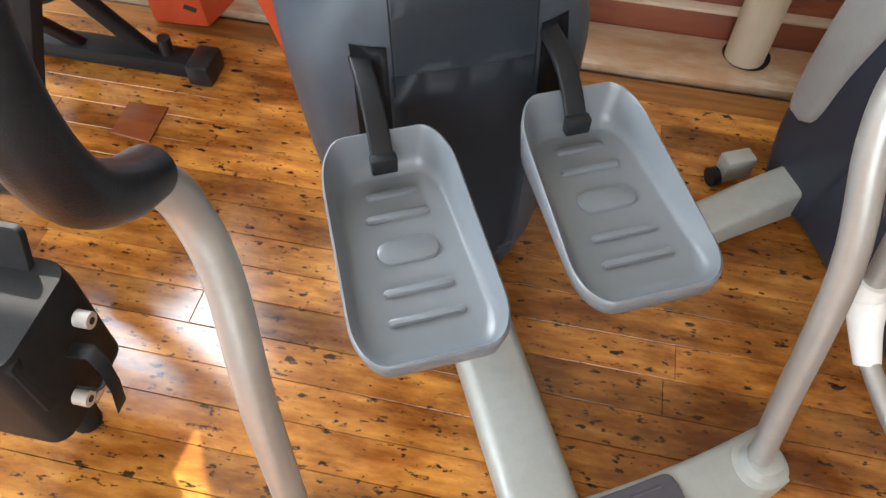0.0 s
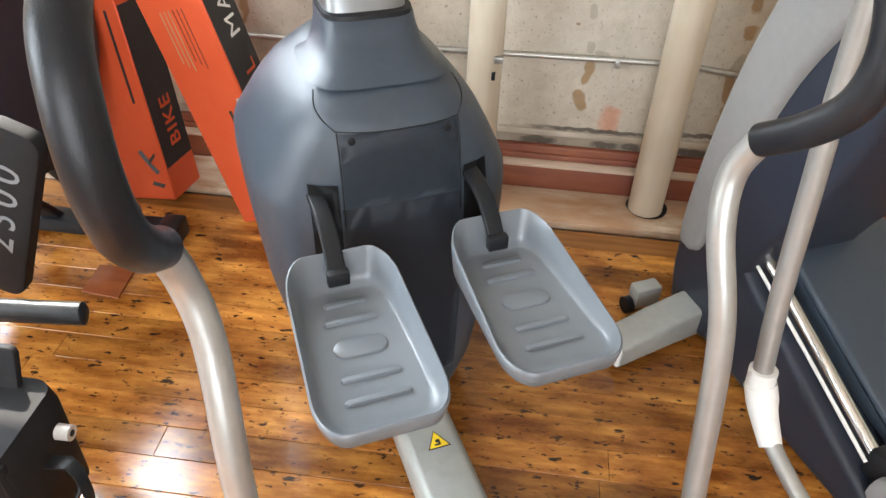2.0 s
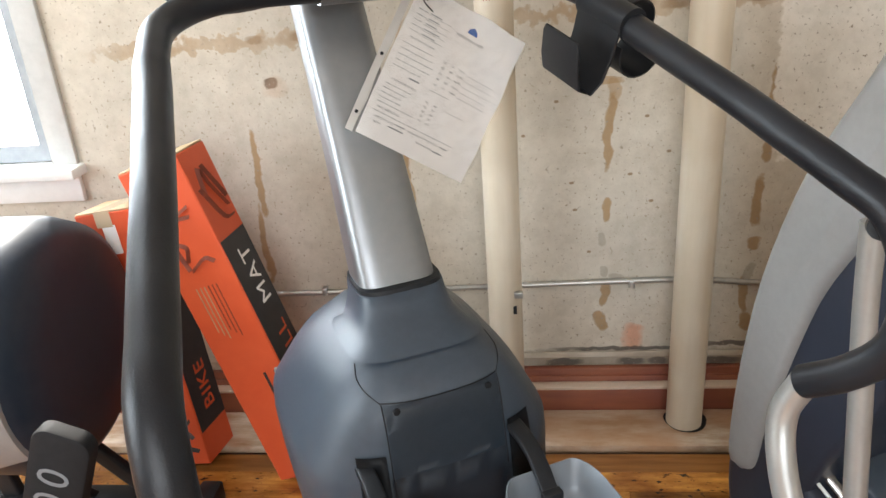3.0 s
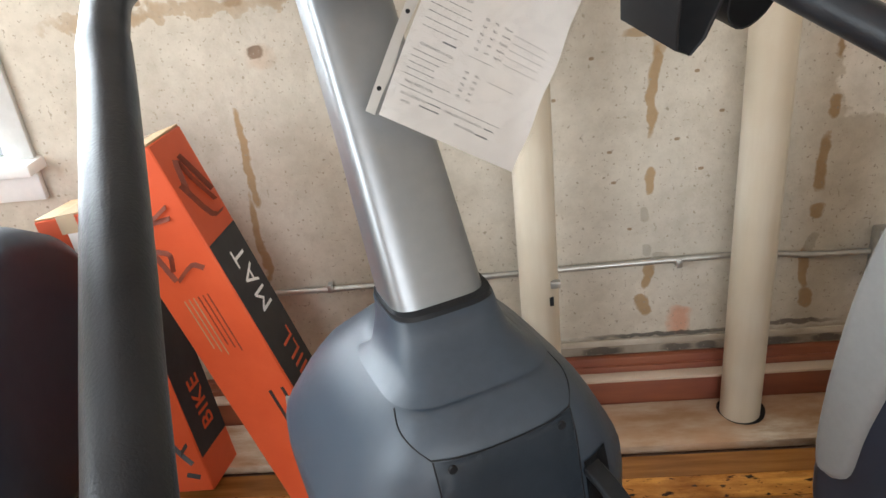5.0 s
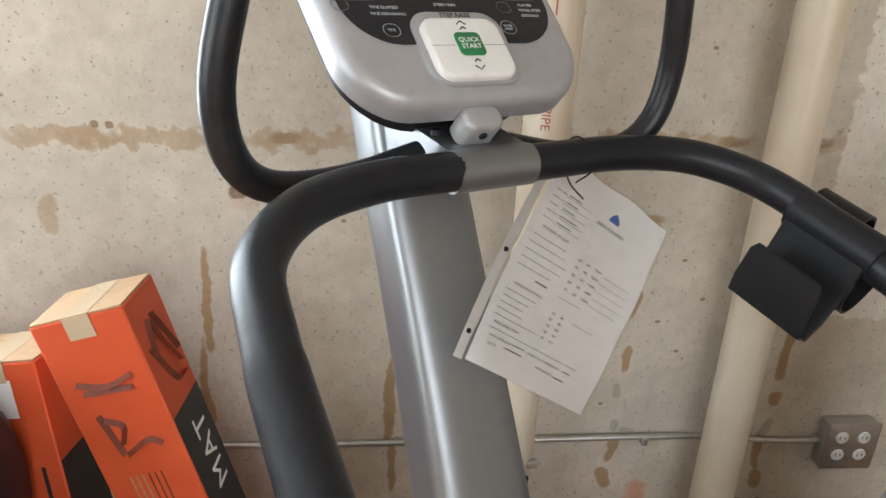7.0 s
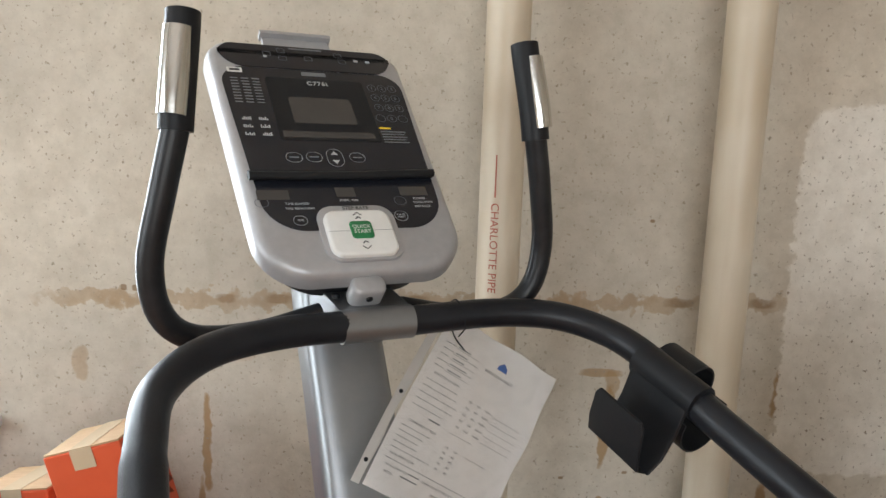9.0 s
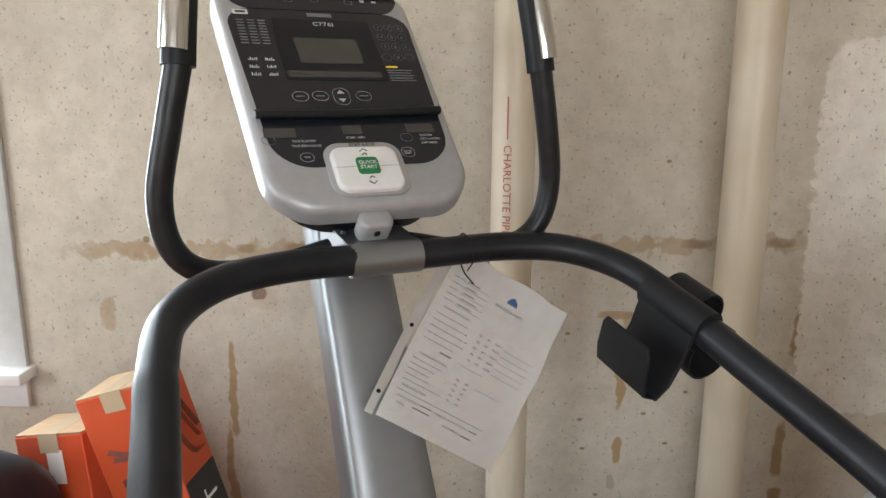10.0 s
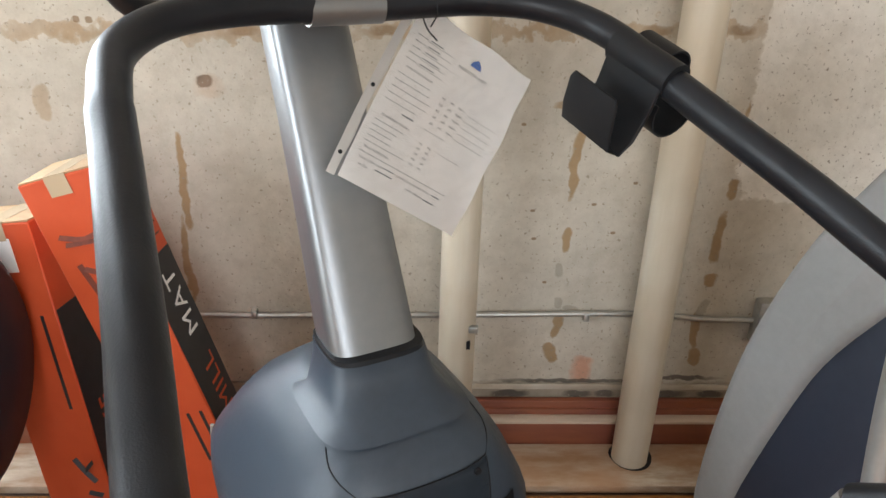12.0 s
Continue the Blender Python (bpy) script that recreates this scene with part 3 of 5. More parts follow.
# base
def arc_bar(hw, v0, sag, depth, z0, z1, n=24, bevel=0.012, power=0):
    outline = []
    full = depth
    for k in range(n + 1):
        x = -hw * math.cos(math.pi * k / n) if power else -hw + 2 * hw * k / n
        depth = full * (max(0.12, 1 - abs(x / hw) ** power) ** 0.5 if power else 1)
        outline.append((x, v0 - sag * (1 - (x / hw) ** 2) - depth / 2))
    for k in range(n + 1):
        x = hw * math.cos(math.pi * k / n) if power else hw - 2 * hw * k / n
        depth = full * (max(0.12, 1 - abs(x / hw) ** power) ** 0.5 if power else 1)
        outline.append((x, v0 - sag * (1 - (x / hw) ** 2) + depth / 2))
    return slab(outline, z0, z1, bevel, 3)


part("base_crossbar", arc_bar(0.395, -0.505, 0.04, 0.098, 0.0, 0.088), BEIGE_GREY, cl)
pad = part("foot_pad", arc_bar(0.215, -0.533, 0.014, 0.082, 0.0, 0.095, 44, 0.004, 34), PAD, cl, "dark ribbed grip pad")
for s in (-1, 1):
    for dv in (-0.022, 0.0, 0.022):
        part("rib", tube([(s * 0.06, -0.546 + dv, 0.0945), (s * 0.12, -0.541 + dv, 0.0945), (s * 0.185, -0.535 + dv, 0.0945)], 0.0028, 8, 3), PAD, pad)
part("base_beam", loft([[Vector((x, v, z)) for x, z in [(a, 0.062 + b) for a, b in rounded(0.118, 0.075, 0.022, 4)]] for v in (-0.50, -0.3, 0.05, 0.35)]), BEIGE_GREY, cl)
part("front_crossbar", box(-0.14, 0.14, 0.46, 0.535, 0.0, 0.07, 0.012), BEIGE_GREY, cl)
tri = part("warning_sticker", slab([(-0.023, -0.016), (0.023, -0.016), (0, 0.025)], 0, 0.0006), INK, cl, "yellow triangular hazard sticker", pose(0.008, -0.185, 0.1003))
part("yellow_field", slab([(-0.0195, -0.014), (0.0195, -0.014), (0, 0.0215)], 0.0007, 0.001), YELLOW, tri)
part("symbol", joined(disc(0.004, 0.0011, 0.0013, 12), box(-0.008, 0.003, -0.010, -0.0065, 0.0011, 0.0013), box(0.001, 0.0045, -0.010, 0.004, 0.0011, 0.0013)), INK, tri)


# shroud
HOOD = [(0.015, 0.16, 0.0, 0.50), (0.10, 0.19, -0.015, 0.52), (0.30, 0.228, -0.020, 0.54), (0.42, 0.241, -0.013, 0.548), (0.50, 0.246, -0.006, 0.55), (0.535, 0.244, -0.002, 0.543),
        (0.55, 0.238, 0.000, 0.535), (0.58, 0.222, 0.004, 0.515), (0.615, 0.204, 0.008, 0.492), (0.65, 0.184, 0.013, 0.465), (0.678, 0.165, 0.022, 0.44), (0.702, 0.145, 0.040, 0.41), (0.722, 0.125, 0.064, 0.385), (0.742, 0.105, 0.09, 0.36), (0.757, 0.088, 0.11, 0.335)]


def hood_ring(z, hw, v0, v1, n=56):
    # flat user side, rounded front
    return superellipse(0, (v0 + v1) / 2, hw, (v1 - v0) / 2, z, 3.6, n)


shroud = part("shroud", loft([hood_ring(*r) for r in HOOD]), NAVY, cl, "navy plastic shroud", smooth=60)
part("neck_collar", loft([superellipse(-0.005, v, hx, hy, z, 4, 40) for z, v, hx, hy in ((0.730, 0.180, 0.125, 0.115), (0.745, 0.182, 0.103, 0.098), (0.765, 0.206, 0.089, 0.084), (0.79, 0.214, 0.083, 0.075), (0.808, 0.222, 0.081, 0.071))]), NAVY, cl, smooth=60)
part("collar_gasket", loft([superellipse(-0.005, v, hx, hy, z, 4, 40) for z, v, hx, hy in ((0.806, 0.222, 0.079, 0.069), (0.815, 0.225, 0.079, 0.069))]), BLACK, cl)


def on_hood(u, z):
    """Distance back of the shroud's user side at a height and width."""
    for a, b in zip(HOOD, HOOD[1:]):
        if a[0] <= z <= b[0]:
            t = (z - a[0]) / (b[0] - a[0])
            hw, v0, v1 = [a[i] + (b[i] - a[i]) * t for i in (1, 2, 3)]
            s = max(0.0, 1 - min(1, abs(u) / hw) ** 3.6) ** (1 / 3.6)
            return (v0 + v1) / 2 - (v1 - v0) / 2 * s
    return 0.0


def skin(us, zs, lift, thick=0.004):
    """A thin shaped panel that follows the shroud's user side."""
    bm = bmesh.new()
    g = [[bm.verts.new((u(z) if callable(u) else u, on_hood(u(z) if callable(u) else u, z) - lift, z)) for u in us] for z in zs]
    for i in range(len(zs) - 1):
        for j in range(len(us) - 1):
            bm.faces.new((g[i][j], g[i][j + 1], g[i + 1][j + 1], g[i + 1][j]))
    geom = bmesh.ops.solidify(bm, geom=list(bm.faces), thickness=thick)
    return bm


N8 = [k / 10 for k in range(11)]
panel = part("access_panel", skin([-0.102 + 0.204 * t for t in N8], [0.548 + 0.126 * t for t in N8], 0.0025, 0.003), NAVY, cl, "flat screwed access panel", smooth=60)
for u in (-0.083, 0.083):
    part("screw", disc(0.0065, 0, 0.004, 16, 0.001), BLACK, panel, "", pose(u, on_hood(u, 0.664) - 0.002, 0.664, 90, 0, 0))
part("lower_panel", skin([-0.108 + 0.216 * t for t in N8], [0.08 + 0.464 * t for t in N8], 0.0015, 0.003), LOWER_NAVY, cl, "darker lower panel", smooth=60)
for s in (-1, 1):
    part("seam", tube([(s * 0.105, on_hood(0.105, z) - 0.0028, z) for z in (0.51, 0.55, 0.60, 0.64, 0.676)], 0.0013, 8, 3), BLACK, cl)
    part("seam", tube([(s * u, on_hood(u, z) - 0.0002, z) for u, z in ((0.105, 0.676), (0.122, 0.690), (0.128, 0.702), (0.122, 0.716))], 0.0012, 8, 3), BLACK, cl)
part("seam", tube([(u, on_hood(u, z) - 0.0022, z) for u, z in [(-0.105 + 0.21 * t, 0.678 - 0.004 * math.sin(math.pi * t)) for t in N8]], 0.0012, 8, 2), BLACK, cl)
part("hood_screw", disc(0.004, 0, 0.003, 12, 0.001), BLACK, cl, "", pose(-0.105, 0.335, 0.7215, -20, 0, 0))
for s in (-1, 1):
    part("side_trim", tube([(s * 0.220, 0.475, 0.535), (s * 0.224, 0.472, 0.47), (s * 0.220, 0.465, 0.36), (s * 0.208, 0.455, 0.25)], 0.004, 8, 4), SILVER, cl, "pale edge trim")
    slot = part("arm_slot", skin([s * (0.112 + 0.048 * t) for t in (0, 0.25, 0.5, 0.75, 1)], [0.44 + 0.15 * t for t in N8], 0.003, 0.002), BLACK, cl, "dark slot for the pedal arm", smooth=60)


# pedals
def pedal(cu, vc, z, lift_front, name="pedal"):
    """Tray pedal with a raised rim, high at the front."""
    L, w0, w1 = 0.325, 0.178, 0.20

    def outline(scale, yshift=0.0):
        out = []
        base = rounded(2, 2, 0.42, 8)
        for x, y in base:
            ww = (w1 + w0) / 2 + (w0 - w1) / 2 * y
            out.append((x * ww / 2 * scale + 0.0, y * L / 2 * (1 - (1 - scale) * 0.55) + yshift))
        return out

    def rim(y):
        t = max(0, min(1, (y + L / 2) / L))
        return 0.022 + 0.046 * t ** 2.0

    o, i1, i2 = outline(1.0), outline(0.945), outline(0.80)
    rings = [[Vector((x * 0.80, y * 0.93, -0.012)) for x, y in o], [Vector((x * 0.95, y * 0.985, -0.004)) for x, y in o], [Vector((x, y, rim(y) * 0.75)) for x, y in o],
             [Vector((x * 0.995, y * 0.997, rim(y))) for x, y in o], [Vector((x, y, rim(y) + 0.002)) for x, y in outline(0.97)], [Vector((x, y, rim(y) - 0.002)) for x, y in i1],
             [Vector((x, y, rim(y) * 0.35)) for x, y in outline(0.86)], [Vector((x, y * 0.96, 0.004)) for x, y in i2], [Vector((x * 0.93, y * 0.93, 0.0022)) for x, y in i2]]
    pd = part(name, loft(rings), PEDAL, cl, "grey plastic tray pedal with a raised rim", Matrix.Translation((cu, vc, z)) @ Matrix.Rotation(radians(lift_front), 4, "X"), smooth=50)
    ribs = ((0.105, 0.036), (0.066, 0.044), (-0.052, 0.046), (-0.094, 0.050))
    for y, h in ribs:
        part("rib", loft([[Vector((x, yy + y, z2)) for x, yy in rounded(h * 2 * s2, 0.010 * s2, 0.005, 4)] for z2, s2 in ((0.001, 1.0), (0.0062, 0.95), (0.0075, 0.86))]), PEDAL, pd)
    part("oval_rib", loft([[Vector((x, yy + 0.008, z2)) for x, yy in rounded(0.084 * s2, 0.036 * s2, 0.018, 6)] for z2, s2 in ((0.001, 1.0), (0.0055, 0.97), (0.0064, 0.93))]), PEDAL, pd)
    return pd


PL = pedal(-0.144, -0.248, 0.463, 0.5)
PR = pedal(0.132, -0.240, 0.474, -0.5)
for s, zt, u in ((-1, 0.490, -0.148), (1, 0.497, 0.126)):
    arm = part("pedal_arm", loft([[Vector((u + a, v, z + b)) for a, b in rounded(0.030, 0.014, 0.004, 3)] for v, z in ((0.03, zt + 0.076), (-0.025, zt + 0.075), (-0.062, zt + 0.066), (-0.095, zt + 0.044), (-0.118, zt + 0.020))]), BLACK, cl, "black steel pedal arm")
    part("bracket", box(u - 0.018, u + 0.018, -0.131, -0.114, zt + 0.004, zt + 0.03, 0.003), BLACK, arm)

# column
part("column", loft([superellipse(-0.006 - 0.028 * (z - 0.8), v, hw, hd, z, e, 48) for z, v, hw, hd, e in ((0.79, 0.222, 0.072, 0.058, 4.5), (0.83, 0.238, 0.072, 0.058, 4.5), (1.0, 0.306, 0.067, 0.054, 4.5), (1.15, 0.369, 0.064, 0.050, 4.5), (1.27, 0.421, 0.063, 0.048, 4.5), (1.36, 0.455, 0.062, 0.045, 4.5))]), STEEL_GREY, cl, "metallic grey column", smooth=60)

# side rails
RAIL = [(0.352, -0.518, 0.09), (0.347, -0.490, 0.24), (0.348, -0.436, 0.512), (0.346, -0.373, 0.664), (0.359, -0.347, 0.743), (0.372, -0.362, 0.803)]
GRIP = [(0.372, -0.362, 0.803), (0.381, -0.416, 0.845), (0.391, -0.460, 0.901), (0.397, -0.465, 0.972), (0.396, -0.431, 1.050), (0.387, -0.363, 1.086), (0.377, -0.279, 1.121), (0.366, -0.194, 1.157), (0.346, -0.011, 1.225),
        (0.336, 0.071, 1.262), (0.315, 0.148, 1.290), (0.255, 0.205, 1.310), (0.165, 0.235, 1.316), (0.06, 0.248, 1.313), (0.03, 0.249, 1.312)]
for s in (1, -1):
    part("rail_post", tube(mirror(RAIL, s), 0.0195, 24, 6), SILVER, cl, "silver painted rail post")
    part("handrail", tube(mirror(GRIP, s), lambda t: 0.0228 if t < 0.62 else 0.0215, 24, 6), RAIL_RUBBER, cl, "scuffed black rubber-coated handrail")
    part("post_collar", loft([superellipse(s * 0.357, -0.518 - 0.0, r, r, z, 2.4, 28) for z, r in ((0.078, 0.045), (0.090, 0.043), (0.094, 0.034), (0.112, 0.028), (0.114, 0.022))]), BEIGE_GREY, cl)
    part("end_cap", box(s * 0.392 - 0.005, s * 0.392 + 0.005, -0.548, -0.46, 0.002, 0.084, 0.004), BEIGE_GREY, cl)
part("thumb_switch", loft([[Vector((x, y, z2)) for x, y in rounded(0.03, 0.05, 0.014, 5)] for z2 in (-0.012, 0.010, 0.016)]), BLACK, cl, "", Matrix.Translation((0.410, -0.415, 1.03)) @ pose(0, 0, 0, 40, -70, 0))

# clamp and bracket
part("clamp_sleeve", tube([(-0.072, 0.249, 1.312), (-0.02, 0.250, 1.312), (0.032, 0.249, 1.312)], 0.0238, 24, 2), STEEL_GREY, cl, "brushed grey clamp sleeve")
part("clamp_bracket", loft([[Vector((-0.072, v, z)), Vector((0.032, v, z)), Vector((0.032, v, z + h)), Vector((-0.072, v, z + h))] for v, z, h in ((0.255, 1.294, 0.040), (0.36, 1.290, 0.058), (0.44, 1.31, 0.05))]), STEEL_GREY, cl)
part("bolt", disc(0.006, 0, 0.006, 12, 0.001), BLACK, cl, "", pose(-0.064, 0.295, 1.342))

# upright handles with pulse grips
UP = [(x + (0.014 if x > 0.2 else 0.0), y - 0.045, z - 0.004) for x, y, z in [(0.07, 0.335, 1.326), (0.16, 0.331, 1.309), (0.228, 0.322, 1.314), (0.268, 0.312, 1.350), (0.279, 0.305, 1.415), (0.264, 0.295, 1.50), (0.247, 0.290, 1.58), (0.238, 0.30, 1.66), (0.233, 0.31, 1.70)]]
for s in (1, -1):
    hnd = part("upright_handle", tube(shifted(UP[:7], s), 0.0165, 20, 5), RUBBER, cl, "black curved upright handle")
    part("pulse_grip", tube(shifted([(0.2615, 0.245, 1.57), (0.257, 0.25, 1.616), (0.249, 0.262, 1.686), (0.247, 0.266, 1.708)], s), 0.0205, 20, 4), BLACK, hnd, "black end grip")
    bm = tube(shifted([(0.2605, 0.2435, 1.588), (0.256, 0.2485, 1.626), (0.2485, 0.2605, 1.688)], s), 0.0185, 20, 4)
    part("contact_plate", bm, CHROME, hnd, "brushed steel contact plate", Matrix.Translation((s * 0.0045, -0.0028, 0)))

# console, in its own leaning frame
CON = Matrix.Translation((-0.019, 0.302, 1.428)) @ Matrix.Rotation(radians(42.5), 4, "X")


def blend_outline(hw0, hw1, y0, y1, r, bow=0.012, n=8):
    """Console outline: y0 below, y1 above, half widths hw0 and hw1."""
    out = []
    for cx, cy, a0, sx in ((1, 1, 0, 1), (-1, 1, 90, -1), (-1, -1, 180, -1), (1, -1, 270, 1)):
        hwid = hw1 if cy > 0 else hw0
        rr = r * (0.8 if cy > 0 else 1.25)
        px, py = cx * (hwid - rr), (y1 - rr) if cy > 0 else (y0 + rr)
        for k in range(n + 1):
            a = radians(a0 + 90 * k / n)
            x, y = px + rr * math.cos(a), py + rr * math.sin(a)
            y += (bow if cy > 0 else -bow) * (1 - (x / hwid) ** 2)
            out.append((x, y))
    return out


consol = part("console", slab(blend_outline(0.156, 0.170, -0.054, 0.425, 0.055), -0.035, 0.0, 0.016, 4), CONSOLE_GREY, cl, "grey console housing", CON)
part("console_back", slab(blend_outline(0.13, 0.14, -0.03, 0.38, 0.06), -0.085, -0.034), BLACK, consol)
ov = part("overlay", slab(blend_outline(0.138, 0.153, 0.016, 0.355, 0.045, 0.006), 0.0002, 0.0018), GLOSS_BLACK, consol, "glossy black control overlay")
top_o = [(x, y) for x, y in blend_outline(0.150, 0.150, 0.364, 0.415, 0.03, 0.010)]
part("top_overlay", slab(top_o, 0.0002, 0.0018), GLOSS_BLACK, consol, "narrow black upper overlay")
part("reading_bracket", joined(slab([(-0.062, 0.425), (0.062, 0.425), (0.056, 0.475), (-0.062, 0.475)], -0.03, -0.022), box(-0.066, 0.062, 0.47, 0.478, -0.03, -0.012)), CONSOLE_GREY, consol)
part("display_bezel", slab([(x - 0.002, y + 0.262) for x, y in rounded(0.165, 0.145, 0.006)], 0.0018, 0.0026), BLACK, consol)
part("display", slab([(x - 0.004, y + 0.257) for x, y in rounded(0.104, 0.060, 0.003)], 0.0026, 0.0032), SCREEN, consol, "blank grey display")
part("display_strip", slab([(x - 0.004, y + 0.202) for x, y in rounded(0.15, 0.014, 0.002)], 0.0026, 0.0031), SCREEN, consol)
part("book_rest", joined(tube([(-0.148, 0.108, 0.010), (0, 0.108, 0.010), (0.142, 0.114, 0.010)], 0.0065, 12, 2), box(-0.148, 0.142, 0.111, 0.118, 0.0018, 0.010)), BLACK, consol, "black book ledge")
for x, y, w in ((-0.118, 0.078, 0.046), (-0.010, 0.082, 0.030), (0.100, 0.083, 0.046)):
    part("small_display", slab([(x + a, y + b) for a, b in rounded(w, 0.018, 0.001)], 0.0018, 0.0024), SCREEN, consol)


def ring_outline(x, y, w, h, r, material=PALE_INK, t=0.0011):
    o, i = rounded(w, h, r, 5), rounded(w - 2 * t, h - 2 * t, max(r - t, 0.0005), 5)
    bm = bmesh.new()
    a = [bm.verts.new((x + p, y + q, 0.0022)) for p, q in o]; b = [bm.verts.new((x + p, y + q, 0.0022)) for p, q in i]
    for k in range(len(a)):
        j = (k + 1) % len(a)
        bm.faces.new((a[k], a[j], b[j], b[k]))
    bmesh.ops.solidify(bm, geom=list(bm.faces), thickness=0.0003)
    return bm


def button(x, y, w, h, r, material=PALE_INK, word="", size=0.006):
    b = part("button", ring_outline(x, y, w, h, r), material, consol)
    if word:
        text_mesh(word, size, material, "lettering", b, pose(x, y, 0.0023))
    return b


for x, y in ((-0.072, 0.153), (-0.041, 0.154), (0.028, 0.154)):
    bt = button(x, y, 0.026, 0.021, 0.0104)
    part("mark", bar(x - 0.007, x + 0.007, y, 0.0025, 0.0022), DIM_INK, bt)
bt = button(-0.008, 0.153, 0.027, 0.038, 0.0134)
part("arrow", joined(slab([(-0.014, 0.159), (-0.002, 0.159), (-0.008, 0.167)], 0.0022, 0.0025), slab([(-0.014, 0.148), (-0.002, 0.148), (-0.008, 0.140)], 0.0022, 0.0025)), PALE_INK, bt)
for i, wd in enumerate("123456789"):
    button(0.097 + 0.0185 * (i % 3), 0.321 - 0.0245 * (i // 3), 0.0155, 0.0175, 0.0075, DIM_INK, wd, 0.010)
for x, wd in ((0.093, ""), (0.113, "0"), (0.133, "")):
    button(x, 0.246, 0.0175, 0.0175, 0.0085, DIM_INK, wd, 0.010)
button(-0.088, 0.030, 0.021, 0.018, 0.009, PALE_INK, "TIME", 0.0045)
bt = button(0.066, 0.034, 0.022, 0.020, 0.0098, PALE_INK)
text_mesh("PAUSE\nRESET", 0.0045, PALE_INK, "lettering", bt, pose(0.066, 0.034, 0.0023))
for x, y in ((-0.136, 0.064), (0.073, 0.064)):
    button(x, y, 0.020, 0.017, 0.008, DIM_INK)
for wd, x, y in (("TIME ELAPSED", -0.086, 0.061), ("TIME REMAINING", -0.084, 0.052), ("STEPS / MIN", -0.008, 0.066), ("FLOORS", 0.106, 0.068), ("TOTAL STEPS", 0.110, 0.060), ("DISTANCE", 0.107, 0.052)):
    text_mesh(wd, 0.0055, PALE_INK, "lettering", consol, pose(x, y, 0.0021))
text_mesh("STEP RATE", 0.0085, INK, "lettering", consol, pose(-0.004, 0.0475, 0.0062))
part("model_plate", slab([(x, y + 0.3475) for x, y in rounded(0.042, 0.009, 0.001)], 0.0019, 0.0024), DIM_INK, consol)
text_mesh("C776i", 0.013, PALE_INK, "lettering", consol, pose(0.001, 0.323, 0.0029), 1.15, 0.0003)
part("number_tag", slab([(x - 0.130, y + 0.348) for x, y in rounded(0.024, 0.011, 0.001)], 0.0019, 0.0024), WHITE_PLASTIC, consol, "small white number tag")
part("tag_print", bar(-0.138, -0.122, 0.348, 0.005, 0.0025), INK, consol)
for r in range(9):
    part("table_row", joined(*[bar(-0.140 + 0.017 * c, -0.128 + 0.017 * c, 0.328 - 0.007 * r, 0.0026, 0.002) for c in range(3)]), DIM_INK, consol)
for r in range(3):
    for c in range(2):
        part("icon", joined(*[box(-0.136 + c * 0.026 + k * 0.003, -0.134 + c * 0.026 + k * 0.003, 0.232 - r * 0.017, 0.235 - r * 0.017 + 0.004 * abs(math.sin(k * 1.3 + r + c)), 0.002, 0.0023) for k in range(5)]), PALE_INK, consol)
part("caution_strip", bar(0.084, 0.104, 0.222, 0.004, 0.002), YELLOW, consol)
for k in range(5):
    part("caution_text", bar(0.084, 0.128 - 0.004 * (k % 2), 0.214 - 0.006 * k, 0.002, 0.002), DIM_INK, consol)
for x, y in ((-0.070, 0.395), (-0.045, 0.405), (-0.045, 0.385), (0.0, 0.388), (0.055, 0.402), (0.060, 0.386)):
    button(x, y, 0.014, 0.011, 0.0022, DIM_INK)
part("arch_print", bar(-0.03, 0.028, 0.412, 0.003, 0.002), DIM_INK, consol)
for a, b, c, d in ((0.082, 0.090, 0.388, 0.394), (0.104, 0.112, 0.388, 0.393), (-0.077, -0.071, 0.385, 0.390)):
    part("glyph", box(a, b, c, d, 0.002, 0.0023), PALE_INK, consol)

# quick start pad
part("pad_collar", slab([(x - 0.006, y + 0.004) for x, y in rounded(0.118, 0.100, 0.026, 8)], -0.001, 0.005, 0.002), CONSOLE_GREY, consol)
qs = part("start_pad", slab([(x - 0.008, y - 0.001) for x, y in rounded(0.100, 0.082, 0.018, 8)], 0.004, 0.013, 0.005, 4), WHITE_PLASTIC, consol, "pale silver-white rocker pad")
for a, b in ((-0.056, -0.026), (0.010, 0.040)):
    part("pad_groove", bar(a, b, 0.0, 0.0006, 0.0128), DIM_INK, qs)
gb = part("start_button", slab([(x - 0.008, y + 0.001) for x, y in rounded(0.033, 0.031, 0.006, 6)], 0.012, 0.0148, 0.001), GREEN, qs, "green start button")
text_mesh("QUICK\nSTART", 0.0088, WHITE_PLASTIC, "lettering", gb, pose(-0.008, 0.001, 0.0152))
for y, d in ((0.028, 0.005), (-0.028, -0.005)):
    part("chevron", tube([(-0.014, y, 0.0132), (-0.008, y + d, 0.0132), (-0.002, y, 0.0132)], 0.0008, 6, 1, False), INK, qs)
for y in (0.021, -0.023):
    part("glyph", tube([(-0.012, y, 0.0132), (-0.008, y + 0.004, 0.0132), (-0.004, y + 0.001, 0.0132)], 0.0009, 6, 1, False), INK, qs)
part("jack_housing", slab([(x - 0.010, y - 0.074) for x, y in rounded(0.050, 0.030, 0.012, 6)], -0.046, -0.012, 0.006, 3), CONSOLE_GREY, consol)
part("jack", disc(0.005, 0, 0.003, 16, 0.001), BLACK, consol, "", pose(-0.010, -0.0885, -0.028, 90, 0, 0))
